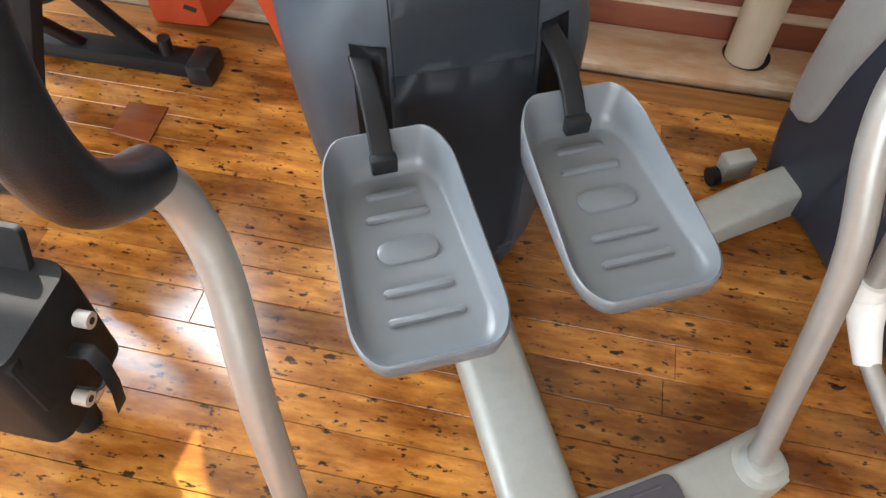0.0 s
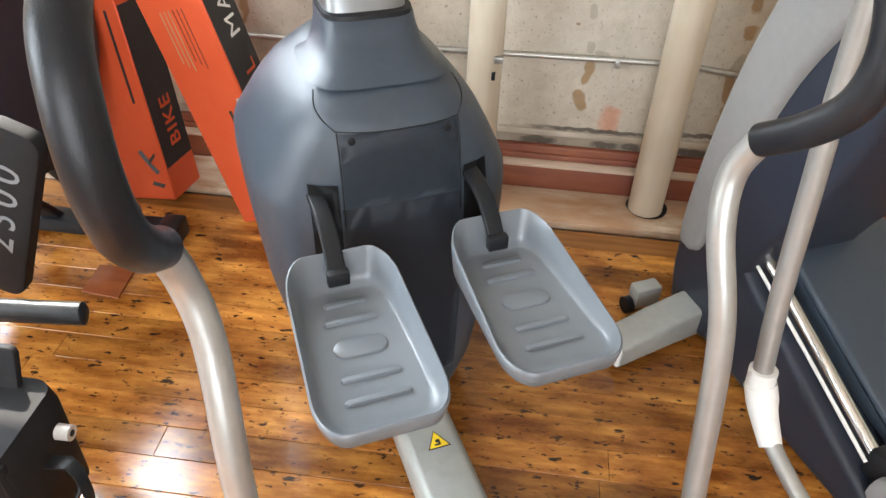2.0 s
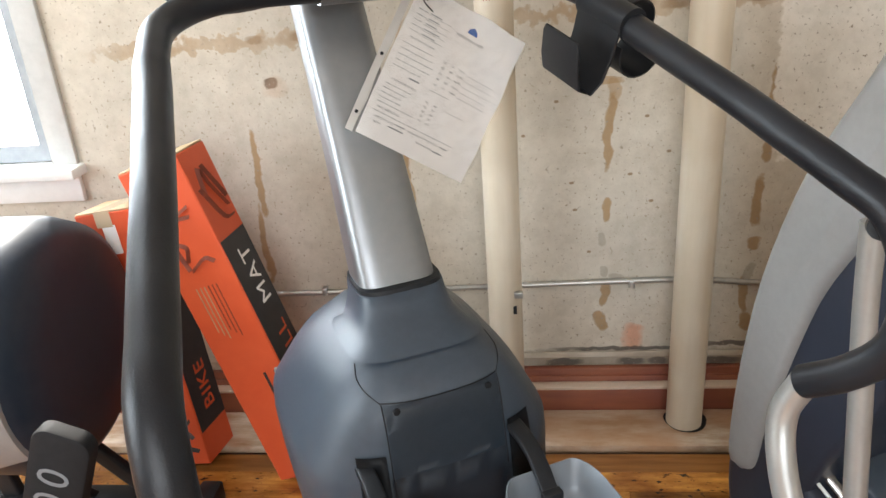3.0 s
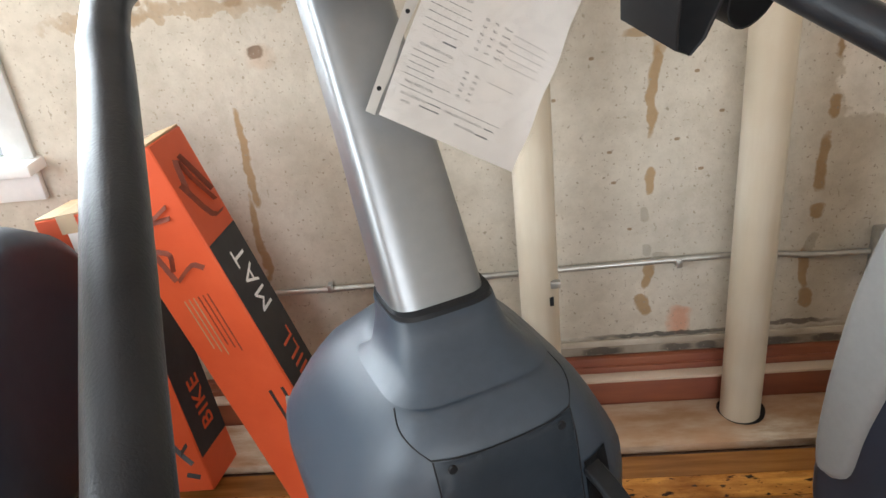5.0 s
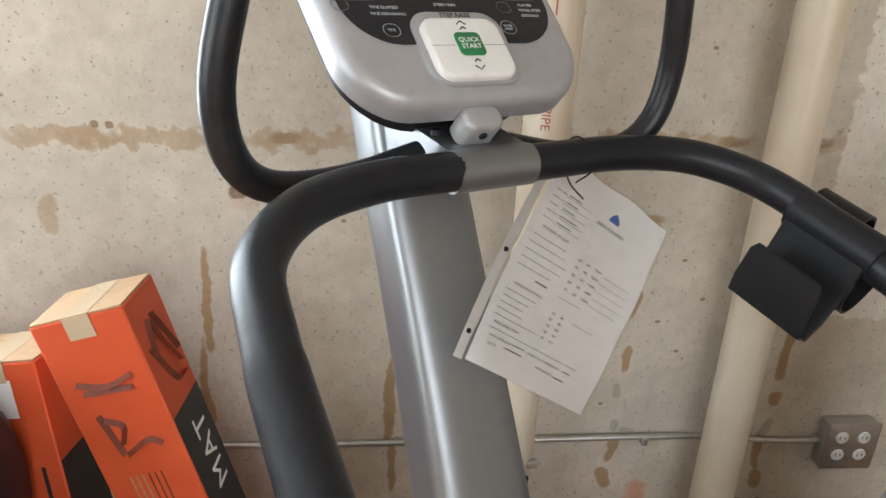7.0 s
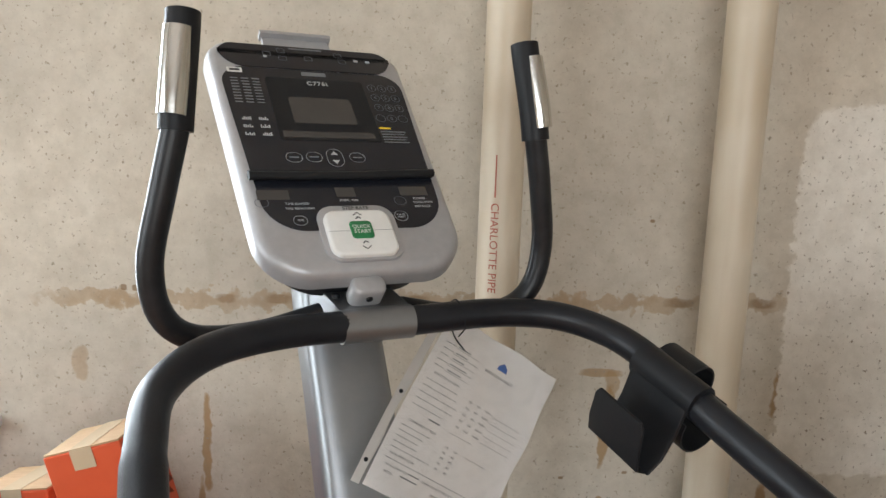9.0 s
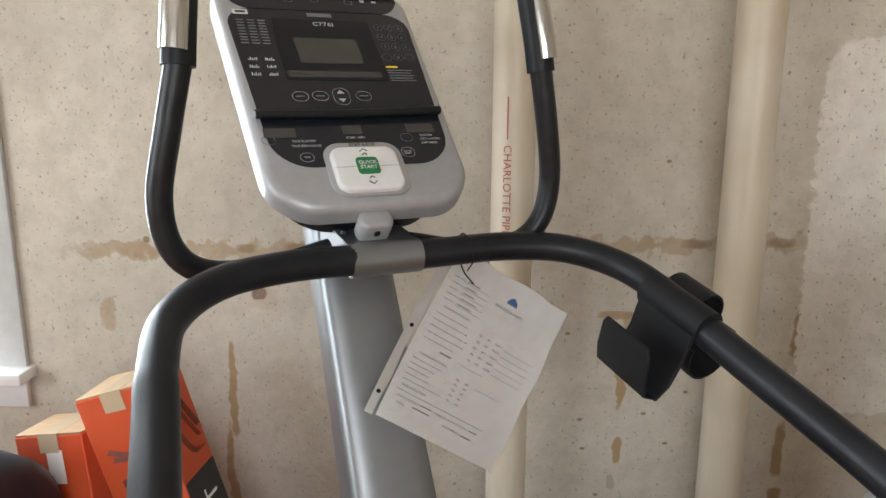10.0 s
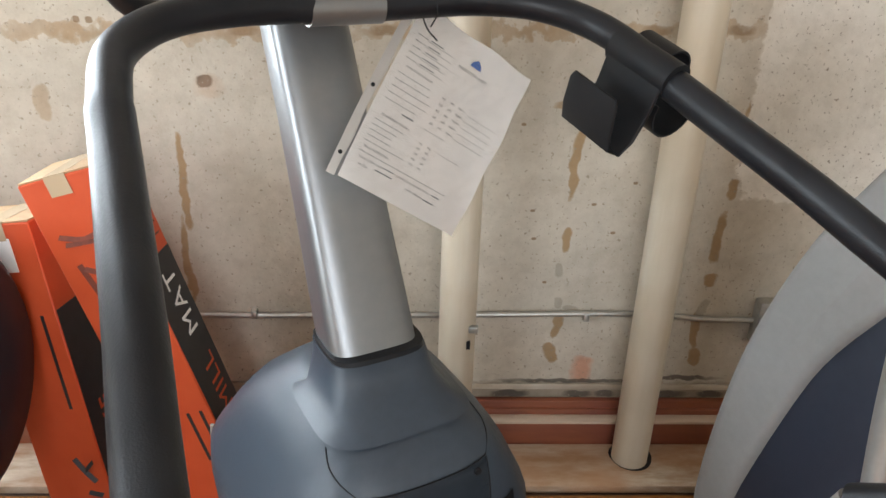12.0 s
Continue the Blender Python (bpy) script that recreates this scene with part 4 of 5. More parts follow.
part("console_stalk", loft([superellipse(-0.02, v, 0.05, 0.04, z, 4, 24) for z, v in ((1.33, 0.42), (1.40, 0.43), (1.46, 0.44))]), STEEL_GREY, cl)

# cup and bottle holder clipped on the rail
cup = thing("cup_holder", CLIMBER, "black plastic double bottle holder clipped on the handrail", "cup holder")


def curved_plate(cx, cz, r, a0, a1, w0, w1, thick=0.003, n=14):
    """A strip bent in the cross section of the rail, from w0 to w1 along it."""
    rings = []
    for k in range(n + 1):
        a = radians(a0 + (a1 - a0) * k / n)
        c, s = math.cos(a), math.sin(a)
        rings.append([Vector((cx + c * rr, w, cz + s * rr)) for rr, w in ((r, w0), (r + thick, w0), (r + thick, w1), (r, w1))])
    return loft(rings)


CUPM = Matrix.Translation((0.336, 0.048, 1.251)) @ Matrix.Rotation(radians(17.3), 4, "X") @ Matrix.Rotation(radians(6), 4, "Z")
part("clip_sleeve", tube([(0, -0.055, 0), (0, 0, 0), (0, 0.055, 0)], 0.0255, 24, 2), BLACK, cup, "", CUPM)
part("back_plate", loft([[Vector((-0.020 + dx + x, y, z)) for x, y in rounded(0.006, 0.104, 0.0028, 3)] for dx, z in ((0.0, 0.0), (-0.004, -0.05), (-0.016, -0.09), (-0.034, -0.108))]), BLACK, cup, "", CUPM)
part("front_flap", loft([[Vector((-0.054 + dx + x, y * k, z)) for x, y in rounded(0.005, 0.10, 0.0024, 3)] for dx, z, k in ((0.0, -0.108, 1.0), (-0.022, -0.098, 1.0), (-0.030, -0.07, 0.98), (-0.034, -0.03, 0.92), (-0.035, -0.02, 0.80))]), BLACK, cup, "", CUPM)
part("cradle", curved_plate(0.035, -0.05, 0.042, 165, 400, -0.05, 0.04), BLACK, cup, "", CUPM)
part("cup_ring", curved_plate(0.05, -0.02, 0.034, -60, 150, -0.01, 0.055), BLACK, cup, "", CUPM)

# inspection sheet in its clear sleeve, hung by a wire
ux = Vector((0.797, 0.253, -0.549)).normalized()
uz = ux.cross(Vector((0.425, 0.396, 0.814))).normalized(); uy = uz.cross(ux)
mid = Vector((0.167, 1.137, 1.136))
SHEET = Matrix.Translation(mid) @ Matrix((ux, uy, uz)).transposed().to_4x4()
sh = thing("inspection_sheet", SHEET, "white printed inspection sheet in a clear sleeve hung from the handrail", "paper sheet")


def curled(w0, w1, h0, h1, z, thick, amp=1.0, nx=14, ny=18):
    bm = bmesh.new()
    g = []
    for j in range(ny + 1):
        row = []
        for i in range(nx + 1):
            x, y = w0 + (w1 - w0) * i / nx, h0 + (h1 - h0) * j / ny
            k = amp * (0.004 * math.sin(x * 21 + 0.6) * math.cos(y * 9) + 0.003 * math.sin(y * 17 + x * 8))
            row.append(bm.verts.new((x + 0.0015 * math.sin(y * 60) * (i == nx), y + 0.0018 * math.sin(x * 55) * (j == ny), z + k)))
        g.append(row)
    for j in range(ny):
        for i in range(nx):
            bm.faces.new((g[j][i], g[j][i + 1], g[j + 1][i + 1], g[j + 1][i]))
    bmesh.ops.solidify(bm, geom=list(bm.faces), thickness=thick)
    return bm


def sleeve_material():
    m = bpy.data.materials.new("clear_sleeve"); m.use_nodes = True
    n, l = m.node_tree.nodes, m.node_tree.links
    for k in list(n):
        if k.type != "OUTPUT_MATERIAL": n.remove(k)
    g = n.new("ShaderNodeBsdfGlossy"); g.inputs["Roughness"].default_value = 0.16
    t = n.new("ShaderNodeBsdfTransparent"); mx = n.new("ShaderNodeMixShader"); mx.inputs[0].default_value = 0.06
    t.inputs[0].default_value = (0.98, 0.98, 0.98, 1)
    l.new(t.outputs[0], mx.inputs[1]); l.new(g.outputs[0], mx.inputs[2]); l.new(mx.outputs[0], n["Material Output"].inputs[0])
    return m


part("paper", curled(-0.108, 0.108, -0.1397, 0.1397, 0, 0.0006), PAPER, sh)
sl = part("sleeve", curled(-0.114, 0.112, -0.1425, 0.1425, 0.0022, 0.0004), sleeve_material(), sh, "clear plastic sleeve")
part("punched_edge", curled(-0.127, -0.112, -0.1425, 0.1425, 0.0, 0.0006), mat("milky_plastic", (0.62, 0.60, 0.57), 0.3, 0, (0.68, 0.66, 0.63), 30), sh)
for y in (-0.108, 0.0, 0.108):
    part("hole", disc(0.0032, 0.0, 0.0014, 14), BLACK, sh, "", Matrix.Translation((-0.120, y, 0.004 * math.sin(-0.120 * 21 + 0.6) * math.cos(y * 9) + 0.003 * math.sin(y * 17 - 0.12 * 8) + 0.0005)))


def on_sheet(x, y, extra=0.0011):
    return 0.004 * math.sin(x * 21 + 0.6) * math.cos(y * 9) + 0.003 * math.sin(y * 17 + x * 8) + extra


def line(x0, x1, y, h=0.0016, material=PRINT, name="printed_line"):
    bm = bmesh.new()
    n = max(2, int((x1 - x0) / 0.012))
    a = [bm.verts.new((x0 + (x1 - x0) * k / n, y - h / 2, on_sheet(x0 + (x1 - x0) * k / n, y - h / 2))) for k in range(n + 1)]
    b = [bm.verts.new((x0 + (x1 - x0) * k / n, y + h / 2, on_sheet(x0 + (x1 - x0) * k / n, y + h / 2))) for k in range(n + 1)]
    for k in range(n):
        bm.faces.new((a[k], a[k + 1], b[k + 1], b[k]))
    return part(name, bm, material, sh)


def sheet_text(word, x, y, size, material=PRINT):
    return text_mesh(word, size, material, "lettering", sh, Matrix.Translation((x, y, on_sheet(x, y, 0.0014))))


part("emblem", slab([(-0.010, -0.004), (0.010, -0.004), (0.008, 0.003), (0, 0.009), (-0.008, 0.003)], 0, 0.0002), BLUE_INK, sh, "", Matrix.Translation((0.010, 0.105, on_sheet(0.010, 0.105))))
sheet_text("INSPECTION SHEET", 0.010, 0.090, 0.0062)
sheet_text("FUNCTION OF EQUIPMENT", -0.058, 0.048, 0.0050)
sheet_text("CLEANLINESS OF EQUIPMENT", -0.056, -0.030, 0.0050)
sheet_text("FINAL INSPECTION", -0.070, -0.083, 0.0050)
sheet_text("DATE COMPLETED:", -0.071, -0.100, 0.0046)
sheet_text("COMPLETED BY FITNESS TECH:", 0.005, -0.100, 0.0044)
sheet_text("PARTS NEEDED:", 0.012, -0.111, 0.0046)
sheet_text("NOTES:", -0.080, -0.110, 0.0046)
rng = random.Random(5)


def words(x0, x1, y):
    """Small print that cannot be read: short strokes."""
    x = x0
    while x < x1:
        w = 0.004 + 0.009 * rng.random()
        line(x, min(x + w, x1 + 0.004), y, 0.0010, PRINT)
        x += w + 0.0022


for k in range(5):
    y = 0.098 - 0.0095 * k
    words(-0.095, -0.080, y)
    line(-0.076, -0.030, y - 0.002, 0.0006)
    line(-0.072, -0.040 - 0.012 * rng.random(), y + 0.001, 0.0014, DIM_INK, "scribble")
for k in range(5):
    y = 0.036 - 0.0105 * k
    words(-0.095, -0.050 + 0.022 * rng.random(), y)
    sheet_text("YES", -0.014, y, 0.0044); sheet_text("NO", 0.002, y, 0.0044); sheet_text("Explain:", 0.020, y, 0.0044)
    line(0.030, 0.086, y - 0.003, 0.0005)
for k in range(5):
    y = -0.040 - 0.0085 * k
    words(-0.095, -0.058 + 0.03 * rng.random(), y)
    sheet_text("YES", -0.014, y, 0.0044); sheet_text("NO", 0.002, y, 0.0044)
words(-0.095, 0.06, -0.091)
line(-0.05, -0.03, -0.099, 0.0016, DIM_INK, "scribble"); line(-0.06, -0.03, -0.107, 0.0018, DIM_INK, "scribble"); line(0.04, 0.055, -0.100, 0.0016, DIM_INK, "scribble"); line(0.03, 0.05, -0.112, 0.002, DIM_INK, "scribble")
line(-0.02, 0.02, -0.018, 0.0006); line(-0.06, -0.04, -0.016, 0.0022, DIM_INK, "scribble"); line(0.02, 0.06, -0.040, 0.0006)

hang = SHEET.inverted() @ CLIMBER
part("wire", tube([hang @ Vector(p) for p in ((0.112, 0.252, 1.280), (0.106, 0.222, 1.306), (0.102, 0.242, 1.338), (0.102, 0.270, 1.320), (0.109, 0.262, 1.280), (0.116, 0.240, 1.262))], 0.0011, 8, 5), BLACK, sh, "thin black hanging wire")

# ---- cartons leaning on the wall ----
def carton(m, w, d, h, label):
    """A closed upright carton: w wide, d deep, h high, its base centred at the origin."""
    c = thing("carton", m, label, "box", "orange cartons")
    bm = box(-w / 2, w / 2, -d / 2, d / 2, 0, h, 0.003, 1)
    part("carton_body", bm, ORANGE, c)
    part("top_flap", joined(box(-w / 2 + 0.002, -0.003, -d / 2 + 0.002, d / 2 - 0.002, h, h + 0.004, 0.001, 1), box(0.003, w / 2 - 0.002, -d / 2 + 0.002, d / 2 - 0.002, h, h + 0.0045, 0.001, 1)), CARTON, c, "plain brown cardboard flaps")
    part("tape", joined(box(-0.024, 0.024, -d / 2 - 0.0012, d / 2, h + 0.0042, h + 0.0052), box(-0.024, 0.024, -d / 2 - 0.0015, -d / 2 - 0.0008, h - 0.04, h + 0.005)), TAPE, c)
    return c


def lean_frame(fr_bottom, fr_top, right, w, d):
    up = (Vector(fr_top) - Vector(fr_bottom)).normalized()
    ux = Vector(right); ux = (ux - up * ux.dot(up)).normalized()
    uy = up.cross(ux)
    o = Vector(fr_bottom) - ux * w / 2 + uy * d / 2
    return Matrix.Translation(o) @ Matrix((ux, uy, up)).transposed().to_4x4()


CW, CD, CH = 0.170, 0.142, 0.942
ca = carton(lean_frame((-0.236, 1.432, 0.046), (-0.508, 1.458, 0.948), (0.165, -0.012, 0.047), CW, CD), CW, CD, CH, "orange carton with a black side label leaning on the wall")
part("side_label", box(CW / 2 + 0.0004, CW / 2 + 0.0012, -CD / 2 + 0.004, CD / 2 - 0.004, 0.02, CH - 0.235), CARTON_BLACK, ca, "black printed label")
text_mesh("MAT", 0.075, PAPER, "lettering", ca, Matrix.Translation((CW / 2 + 0.0014, 0.015, CH - 0.36)) @ pose(0, 0, 0, 90, -90, 90), 1.15)
text_mesh("TREADMILL", 0.075, ORANGE_INK, "lettering", ca, Matrix.Translation((CW / 2 + 0.0014, 0.015, CH - 0.705)) @ pose(0, 0, 0, 90, -90, 90), 1.05)


def sketch(parent, x_face, cells, material=FADED_INK):
    """Loose printed drawing of a machine: a few thick strokes."""
    part("drawing", joined(*[tube([Vector(p) for p in s], 0.010, 6, 3, True, None, 0.06) for s in cells]), material, parent)


F0 = -CD / 2 - 0.0006
sketch(ca, 0, [[(-0.05, F0, CH - 0.12), (0.0, F0, CH - 0.135), (0.05, F0, CH - 0.12)], [(-0.045, F0, CH - 0.14), (0.045, F0, CH - 0.145)], [(-0.035, F0, CH - 0.19), (-0.025, F0, CH - 0.25), (-0.02, F0, CH - 0.28)],
               [(-0.03, F0, CH - 0.2), (0.0, F0, CH - 0.22), (-0.015, F0, CH - 0.26)], [(-0.02, F0, CH - 0.28), (0.03, F0, CH - 0.255), (0.055, F0, CH - 0.27)]])
S0 = CW / 2 + 0.0006
sketch(ca, 0, [[(S0, -0.04, CH - 0.12), (S0, -0.02, CH - 0.05), (S0, 0.0, CH - 0.1), (S0, 0.04, CH - 0.17)], [(S0, -0.05, CH - 0.1), (S0, 0.0, CH - 0.19), (S0, 0.05, CH - 0.2)], [(S0, 0.0, CH - 0.05), (S0, 0.05, CH - 0.15)]])
for k in range(6):
    part("printed_line", box(-0.035 + 0.012 * k - 0.002, -0.035 + 0.012 * k + 0.001, F0 - 0.0004, F0, CH - 0.46 - 0.012 * (k % 3), CH - 0.33), CARTON if k < 3 else FADED_INK, ca)
for x in (0.03, 0.062):
    part("hand_slot", box(x - 0.004, x + 0.004, F0 - 0.0006, F0, 0.20, 0.34, 0.0), CARTON_BLACK, ca)
part("barcode_label", box(0.02, 0.06, F0 - 0.0008, F0, 0.07, 0.12), PAPER, ca, "small white barcode label")
part("barcode", joined(*[box(0.024 + 0.004 * k, 0.0255 + 0.004 * k, F0 - 0.0012, F0 - 0.0008, 0.08, 0.11) for k in range(8)]), INK, ca)
cb = carton(lean_frame((-0.617, 1.49, 0.018), (-0.712, 1.555, 0.79), (0.97, -0.10, 0.12), 0.17, CD), 0.17, CD, 0.775, "orange carton with a black label standing behind another")
part("side_label", box(0.0854, 0.0862, -CD / 2 + 0.004, CD / 2 - 0.004, 0.10, 0.56), CARTON_BLACK, cb, "black printed label")
text_mesh("BIKE", 0.07, ORANGE_INK, "lettering", cb, Matrix.Translation((0.0866, 0.01, 0.22)) @ pose(0, 0, 0, 90, -90, 90), 1.1, 0.001)
for z in (0.30, 0.42):
    part("hand_slot", box(0.045, 0.053, F0 - 0.0006, F0, z, z + 0.13), CARTON_BLACK, cb)
part("barcode_label", box(-0.01, 0.03, F0 - 0.0008, F0, 0.66, 0.74), PAPER, cb, "small white barcode label")
sketch(cb, 0, [[(0.02, F0, 0.16), (0.04, F0, 0.12), (0.06, F0, 0.09)], [(0.03, F0, 0.06), (0.065, F0, 0.05)], [(0.03, F0, 0.12), (0.06, F0, 0.15)]], CARTON_BLACK)

# ---- dark exercise bike beside the cartons ----
bk = thing("exercise_bike", pose(-0.87, 1.265, 0.0), "black exercise bike with a large round fan housing", "exercise bike")
part("fan_housing", loft([[Vector((x, r * math.cos(a), 0.56 + r * math.sin(a))) for a in [2 * math.pi * k / 48 for k in range(48)]] for x, r in ((-0.20, 0.20), (-0.19, 0.27), (-0.14, 0.30), (0.05, 0.30), (0.11, 0.285), (0.135, 0.25), (0.14, 0.15))]), mat("satin_black_shell", (0.016, 0.023, 0.036), 0.42, 0, (0.022, 0.029, 0.042), 30, rvar=0.06, spec=0.3), bk, "round satin black fan housing", smooth=50)
part("silver_band", loft([[Vector((x, rr * math.cos(a), 0.56 + rr * math.sin(a))) for x, rr in ((0.055, 0.292), (0.118, 0.262), (0.118, 0.285), (0.055, 0.304))] for a in [radians(148 + 62 * k / 20) for k in range(21)]]), PALE_GREY, bk, "pale silver band")
for a, b in (((-0.02, 0.0, 0.36), (0.17, 0.065, 0.05)), ((-0.10, -0.12, 0.34), (-0.02, 0.06, 0.05)), ((-0.22, 0.0, 0.36), (-0.24, 0.065, 0.05))):
    part("strut", loft([[Vector((c[0] + x, c[1] + y, c[2])) for x, y in rounded(0.055, 0.03, 0.008, 3)] for c in (a, b)]), BLACK, bk, "flat black frame strut")
part("floor_bar", box(-0.30, 0.32, 0.03, 0.10, 0.01, 0.055, 0.01), BLACK, bk, "black floor stabiliser bar")
part("end_foot", box(0.28, 0.34, 0.02, 0.11, 0.0, 0.06, 0.008), RUBBER, bk)
part("leveller", tube([(0.22, 0.065, 0.05), (0.22, 0.065, 0.10)], 0.016, 14, 1, False), RUBBER, bk)
PLATE = Matrix.Translation((0.315, -0.478, 0.47)) @ pose(0, 0, 0, 90, 0, 0) @ Matrix.Rotation(radians(-23), 4, "Z")
pl = part("model_panel", slab(rounded(0.105, 0.40, 0.03, 5), -0.03, 0.0, 0.006), MATT_BLACK, bk, "black side panel with pale numerals", PLATE)
for k, digit in enumerate("2300"):
    text_mesh(digit, 0.082, DIM_INK, "numeral", pl, pose(0.0, -0.064 + 0.056 * k, 0.0006, 0, 0, 90))
part("panel_arm", tube([(0.26, -0.45, 0.33), (0.15, -0.30, 0.30), (0.02, -0.10, 0.33)], 0.02, 12, 4), BLACK, bk)

# black foot cradle with a strap
fc = thing("foot_cradle", pose(-0.388, 0.446, -0.01), "black plastic foot cradle with two bolts and a webbing strap", "foot cradle")
part("cradle_body", loft([[Vector((x, y, z)) for x, y in rounded(w, 0.18, 0.03, 4)] for z, w in ((0.15, 0.14), (0.17, 0.165), (0.36, 0.17), (0.385, 0.15))]), MATT_BLACK, fc, "", Matrix.Translation((-0.018, -0.02, 0)))
part("back_plate", slab(rounded(0.10, 0.12, 0.012), 0, 0.012, 0.003), MATT_BLACK, fc, "", pose(-0.04, 0.06, 0.39, 70, 0, 0))
part("cover", box(-0.075, 0.065, -0.10, -0.075, 0.25, 0.38, 0.008), MATT_BLACK, fc)
for y, z in ((0.016, 0.332), (-0.06, 0.235)):
    bo = part("bolt", tube([(0.075, y, z), (0.098, y, z)], 0.013, 18, 1, False), BOLT, fc, "silver bolt")
    part("socket", tube([(0.0965, y, z), (0.0988, y, z)], 0.006, 8, 1, False), BLACK, bo)
part("strap", loft([[Vector((x, y + dy, z + dz)) for dy, dz in ((-0.012, 0.003), (0.012, 0.003), (0.012, -0.001), (-0.012, -0.001))] for x, y, z in ((0.07, -0.02, 0.30), (0.105, -0.02, 0.305), (0.125, -0.03, 0.295), (0.14, -0.045, 0.262), (0.146, -0.06, 0.232))]), RUBBER, fc, "black webbing strap")
part("strap_loop", tube([(0.10, -0.02, 0.295), (0.115, -0.03, 0.262), (0.105, -0.045, 0.242), (0.075, -0.05, 0.245)], 0.004, 8, 4), RUBBER, fc)
part("grip_bar", tube([(-0.30, 0.11, 0.452), (-0.10, 0.135, 0.456), (0.06, 0.148, 0.458), (0.085, 0.151, 0.459)], lambda t: 0.019 if t < 0.97 else 0.013, 18, 5), RUBBER, fc, "black rubber grip bar")
part("upright", tube([(-0.25, 0.11, 0.44), (-0.22, 0.06, 0.2), (-0.20, 0.02, 0.0)], 0.02, 14, 3), MATT_BLACK, fc)
part("lower_post", tube([(0.0, -0.02, 0.17), (-0.02, -0.02, 0.0)], 0.025, 14, 1, False), MATT_BLACK, fc)

# ---- elliptical trainer ----
EL = pose(0.1765, 0.872, 0.0, 0, 0, 26.5)
el = thing("elliptical_trainer", EL, "grey and navy elliptical trainer with a chrome-edged ramp", "elliptical trainer")


def side_slab(pts, u0, u1, bevel, n=4):
    """A closed side outline in v and z, pulled out in u."""
    m = smooth_path([(0, v, z) for v, z in pts] + [(0, *pts[0])], n)[:-1]
    bm = bmesh.new()
    f = bm.faces.new([bm.verts.new((u0, p.y, p.z)) for p in m])
    top = bmesh.ops.extrude_face_region(bm, geom=[f])
    vs = [v for v in top["geom"] if isinstance(v, bmesh.types.BMVert)]
    bmesh.ops.translate(bm, verts=vs, vec=(u1 - u0, 0, 0))
    bmesh.ops.recalc_face_normals(bm, faces=bm.faces)
    ed = [e for e in bm.edges if all(abs(v.co.x - u0) < 1e-6 for v in e.verts) or all(abs(v.co.x - u1) < 1e-6 for v in e.verts)]
    bmesh.ops.bevel(bm, geom=ed, offset=bevel, segments=3, profile=0.5, affect="EDGES")
    return bm


def forward(pts):
    """The upper part of the housing reaches towards the pedals."""
    return [(v - 0.03 * max(0.0, z - 0.4), z + 0.13 * max(0.0, z - 0.4)) for v, z in pts]


part("side_shell", side_slab(forward([(0.055, 0.215), (0.10, 0.24), (0.098, 0.43), (0.068, 0.66), (0.0, 0.87), (-0.09, 1.03), (-0.17, 1.16), (-0.27, 1.20), (-0.25, 1.0), (-0.19, 0.87), (-0.10, 0.72), (-0.055, 0.60), (0.0, 0.38), (0.02, 0.25)]), 0.69, 1.0, 0.02), PALE_GREY, el, "pale grey curved side shell", smooth=60)
part("drive_body", side_slab(forward([(0.08, 0.03), (0.11, 0.2), (0.07, 0.45), (0.0, 0.66), (-0.09, 0.80), (-0.19, 0.90), (-0.28, 0.90), (-0.27, 0.70), (-0.20, 0.48), (-0.13, 0.33), (-0.10, 0.2), (-0.06, 0.03)]), 0.705, 0.985, 0.02), NAVY_DARK, el, "dark navy drive housing", smooth=60)
part("ramp_base", side_slab([(-0.05, 0.03), (-0.05, 0.30), (-0.14, 0.268), (-0.3, 0.195), (-0.5, 0.105), (-0.60, 0.06), (-0.55, 0.015), (-0.3, 0.015)], 0.71, 1.08, 0.015), NAVY_DARK, el, "dark navy ramp base", smooth=60)
part("ramp", side_slab([(-0.03, 0.335), (-0.12, 0.325), (-0.3, 0.25), (-0.60, 0.125), (-0.62, 0.09), (-0.3, 0.18), (-0.05, 0.28)], 0.80, 1.09, 0.01), NAVY, el, "grey-blue sloping ramp cover", smooth=60)
part("chrome_track", tube([(0.757, -0.11, 0.308), (0.757, -0.3, 0.226), (0.757, -0.52, 0.130)], 0.013, 14, 3), CHROME, el, "chrome track rail")
part("white_edge", tube([(0.728, -0.11, 0.305), (0.728, -0.3, 0.226), (0.728, -0.51, 0.136)], 0.004, 8, 3), WHITE_PLASTIC, el)
part("shell_cap", box(0.76, 0.93, -0.325, -0.18, 1.235, 1.335, 0.03, 3), NAVY_DARK, el, "dark cap on the shell")
part("stabiliser_leg", loft([[Vector((u, v + a, z + b)) for a, b in rounded(0.085, h, 0.012, 3)] for u, v, z, h in ((0.478, -0.035, 0.05, 0.06), (0.60, -0.015, 0.058, 0.075), (0.74, 0.005, 0.065, 0.085))]), BEIGE_GREY, el, "warm grey stabiliser leg")
part("leg_tip", box(0.470, 0.487, -0.072, 0.003, 0.018, 0.078, 0.006), WHITE_PLASTIC, el)
part("caster_bracket", box(0.615, 0.685, 0.085, 0.125, 0.02, 0.08, 0.006), BEIGE_GREY, el)
part("caster", tube([(0.598, 0.108, 0.022), (0.616, 0.108, 0.022)], 0.022, 18, 1, False), BLACK, el, "black caster wheel")
part("swing_arm", tube([(0.578, -0.352, 0.225), (0.578, -0.318, 0.42), (0.578, -0.29, 0.65), (0.578, -0.272, 0.80), (0.578, -0.26, 0.95)], 0.0185, 20, 3), SILVER, el, "silver swing arm tube")
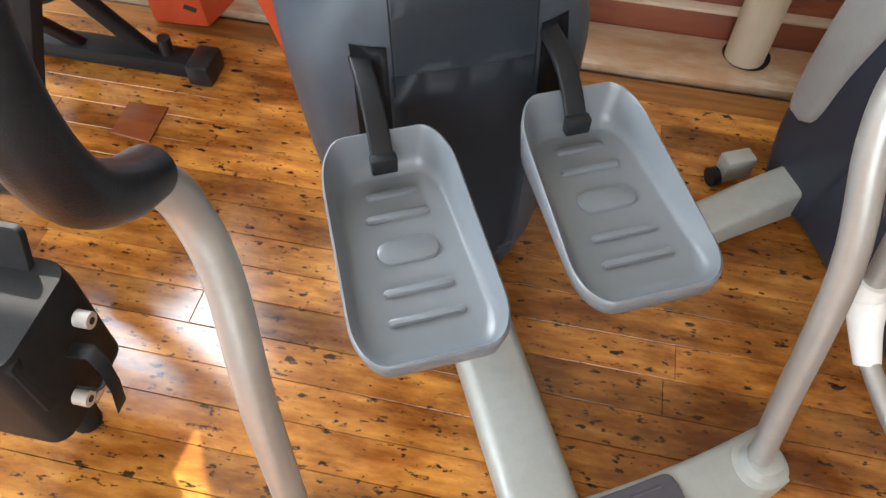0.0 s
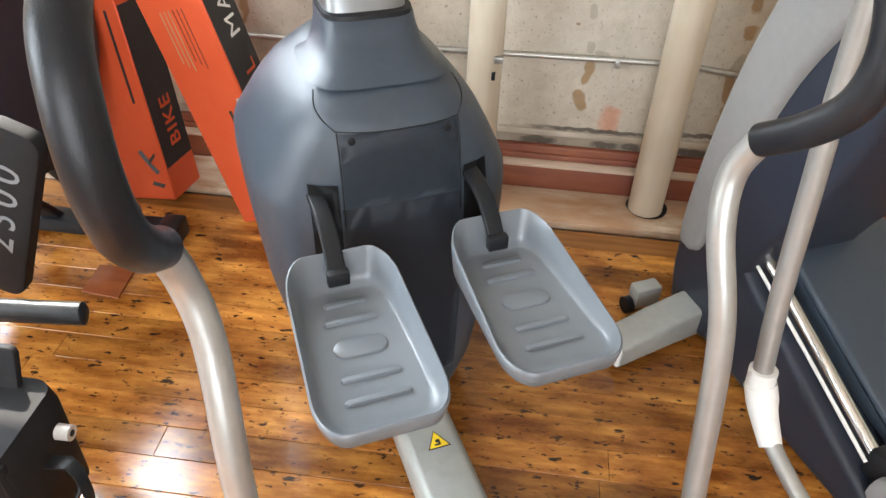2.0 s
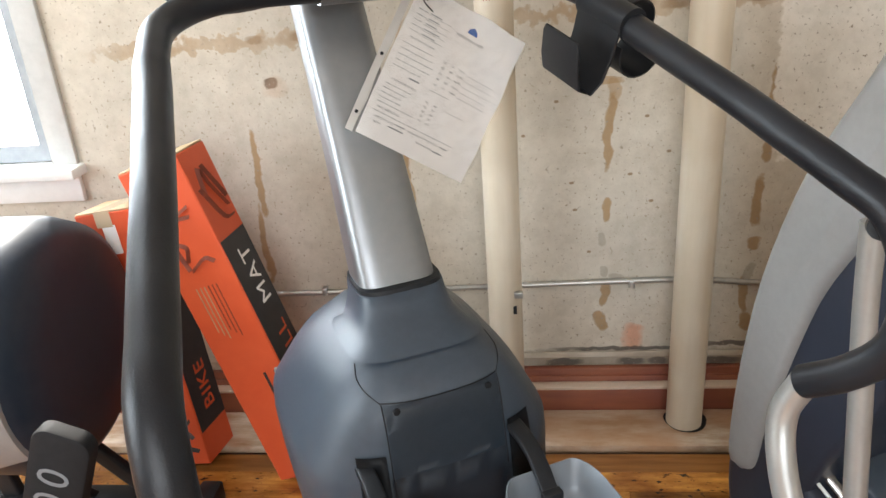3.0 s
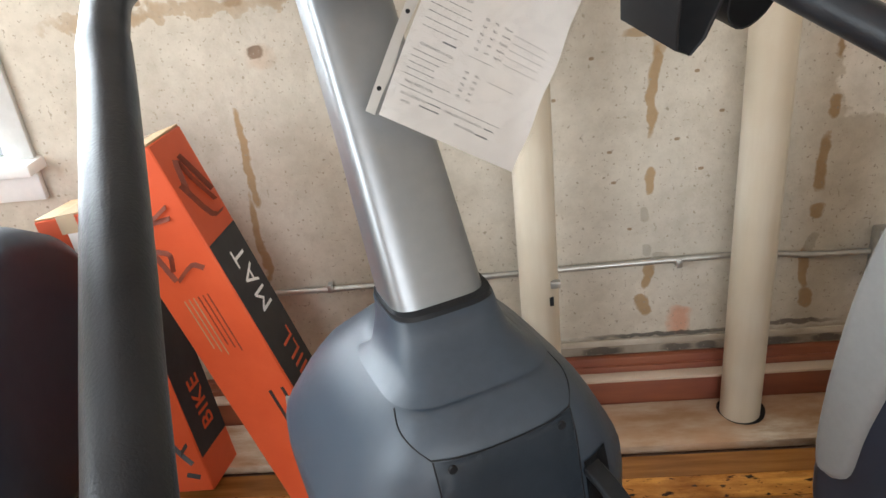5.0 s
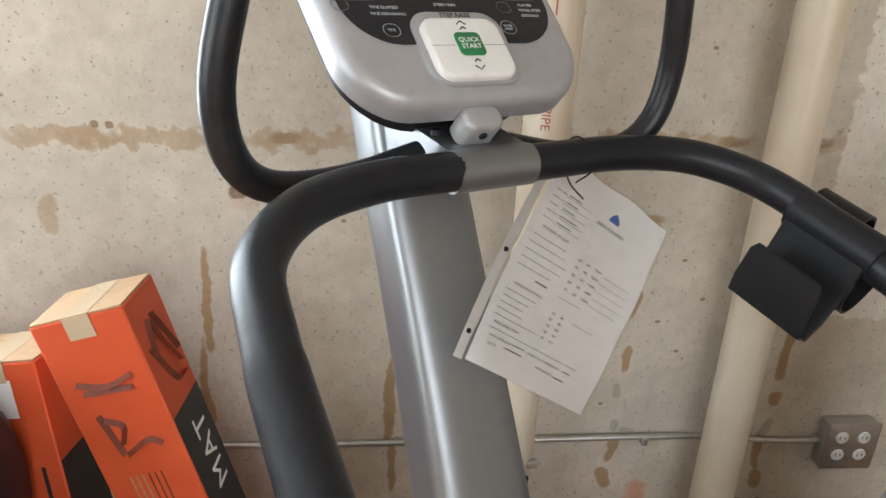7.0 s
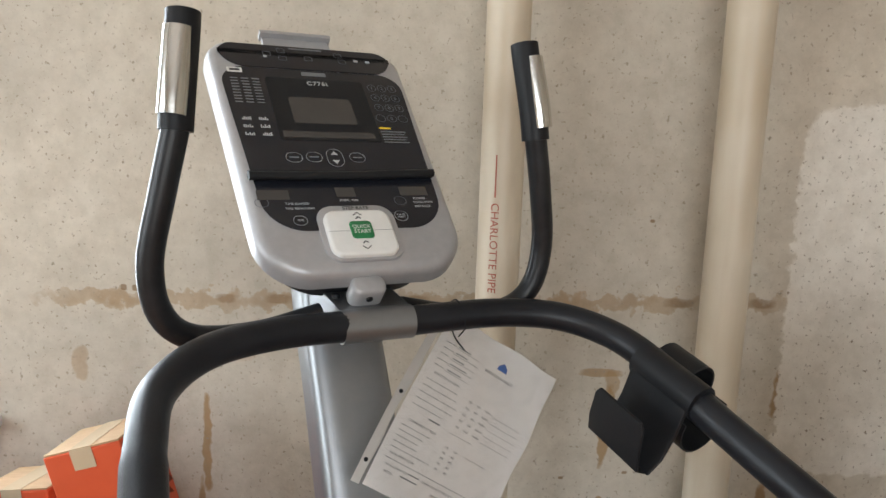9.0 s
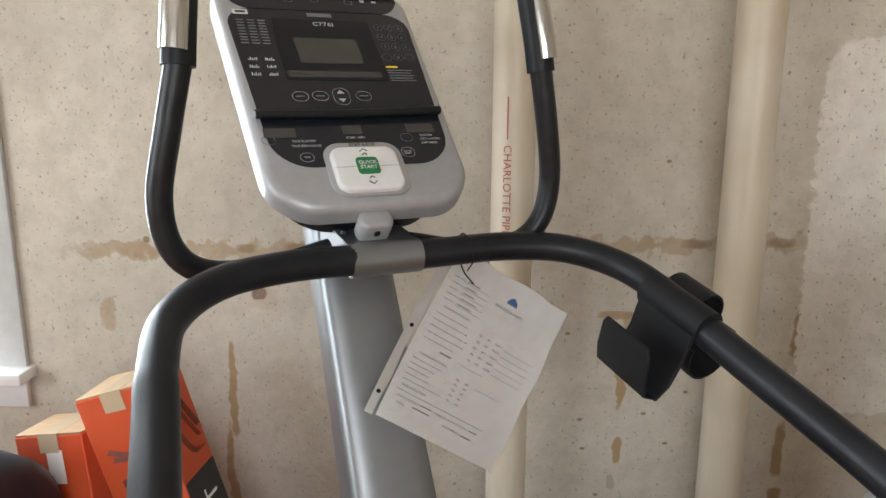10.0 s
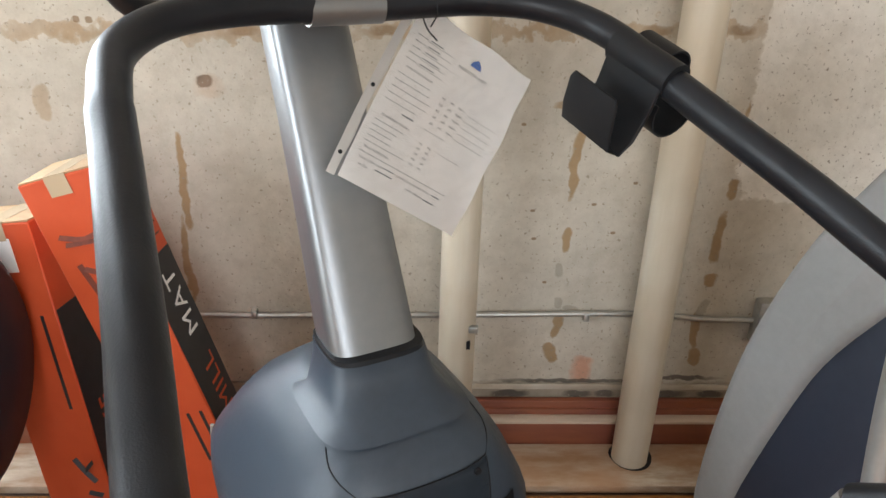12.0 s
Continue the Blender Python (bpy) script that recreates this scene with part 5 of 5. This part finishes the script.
part("elbow", joined(tube([(0.578, -0.352, 0.222), (0.578, -0.346, 0.268)], 0.026, 24, 1, False), tube([(0.58, -0.350, 0.232), (0.581, -0.362, 0.212), (0.575, -0.385, 0.190), (0.568, -0.432, 0.152)], lambda t: 0.030 if t < 0.45 else 0.030 - 0.009 * (t - 0.45) / 0.55, 24, 5)), WHITE_PLASTIC, el, "white plastic elbow joint", smooth=50)
part("foot_link", tube([(0.568, -0.40, 0.172), (0.57, -0.54, 0.115), (0.583, -0.70, 0.085), (0.608, -0.90, 0.07)], 0.016, 18, 4), SILVER, el, "silver lower link tube")
part("end_bumper", loft([[Vector((0.76 + a, v, 0.11 + b)) for a, b in rounded(0.10, h, 0.02, 4)] for v, h in ((-0.545, 0.05), (-0.56, 0.08), (-0.63, 0.085), (-0.645, 0.05))]), PALE_GREY, el, "rounded pale grey end bumper")
part("track_stop", box(0.735, 0.775, -0.55, -0.50, 0.10, 0.165, 0.008), BLACK, el)

# loose cords on the floor behind the trainer
cords = thing("power_cord", pose(1.30, 1.42, 0.0), "tangle of black power cords on the floor", "cord")
part("cord", tube([(-0.10, 0.20, 0.006), (0.0, 0.10, 0.010), (0.10, 0.06, 0.006), (0.12, -0.04, 0.012), (0.02, -0.05, 0.006), (-0.04, 0.02, 0.014), (0.06, 0.12, 0.008), (0.25, 0.16, 0.006)], 0.005, 8, 5), BLACK, cords)
part("cord", tube([(-0.05, 0.26, 0.006), (0.06, 0.2, 0.008), (0.16, 0.02, 0.014), (0.06, -0.08, 0.008), (0.20, -0.10, 0.006)], 0.006, 8, 5), RUBBER, cords)
part("adapter", box(-0.01, 0.05, -0.02, 0.09, 0.012, 0.05, 0.008), BLACK, cords)

# ---- floorboards, laid side by side ----
BW, GAP = 0.0755, 0.0016
rng = random.Random(11)
rest = []


def board_mesh(length, depth=0.014):
    bm = box(0, length - 0.0012, 0, BW - GAP, -depth, 0.0, 0.0006, 1)
    finish(bm, 30)
    me = bpy.data.meshes.new("floorboard"); bm.to_mesh(me); bm.free(); me.materials.append(FLOOR)
    return me


LENGTHS = [0.9, 1.3, 1.7, 2.2, 2.6]
MESHES = {k: board_mesh(k) for k in LENGTHS}
DARKS = {k: board_mesh(k) for k in LENGTHS}
for me in DARKS.values():
    me.materials[0] = FLOOR_DARK
y = 0.726 - BW * 52
while y + BW <= 1.5765:
    x = -2.7 - rng.random() * 0.8
    near = -0.8 < y
    forced = 0.606 if abs(y - 0.726) < 0.01 else None
    while x < 3.2:
        k = rng.choice(LENGTHS)
        if forced is not None and x < forced and x + k > forced - 0.4:
            x = forced - k; forced = None
        if near and x >= -2.7 and x + k <= 3.2 and x + k > -1.9 and x < 2.0:
            ob = new("floorboard", (DARKS if y > 1.43 else MESHES)[k]); ob.parent = floor
            ob.location = (x, y, 0.0004 * rng.random())
        else:
            rest.append((max(x, -2.7), min(x + k, 3.2), y))
        x += k
    y += BW
part("floorboards", joined(*[box(a, b - 0.0012, yy, yy + BW - GAP, -0.011, 0.0) for a, b, yy in rest if b - a > 0.02]), FLOOR, floor)["kind"] = "stuff"
tagged(part("floor_patch", slab([(-0.05, 0.055), (0.05, 0.058), (0.056, -0.06), (-0.045, -0.05)], 0.0, 0.004, 0.001), mat("red_brown_patch", (0.17, 0.045, 0.016), 0.25, 0, (0.24, 0.07, 0.022), 30, stretch=(0.2, 1, 1)), None, "", pose(-0.655, 1.14, 0.0006)), "reddish wooden patch let into the floorboards", "floor patch", kind="structure")
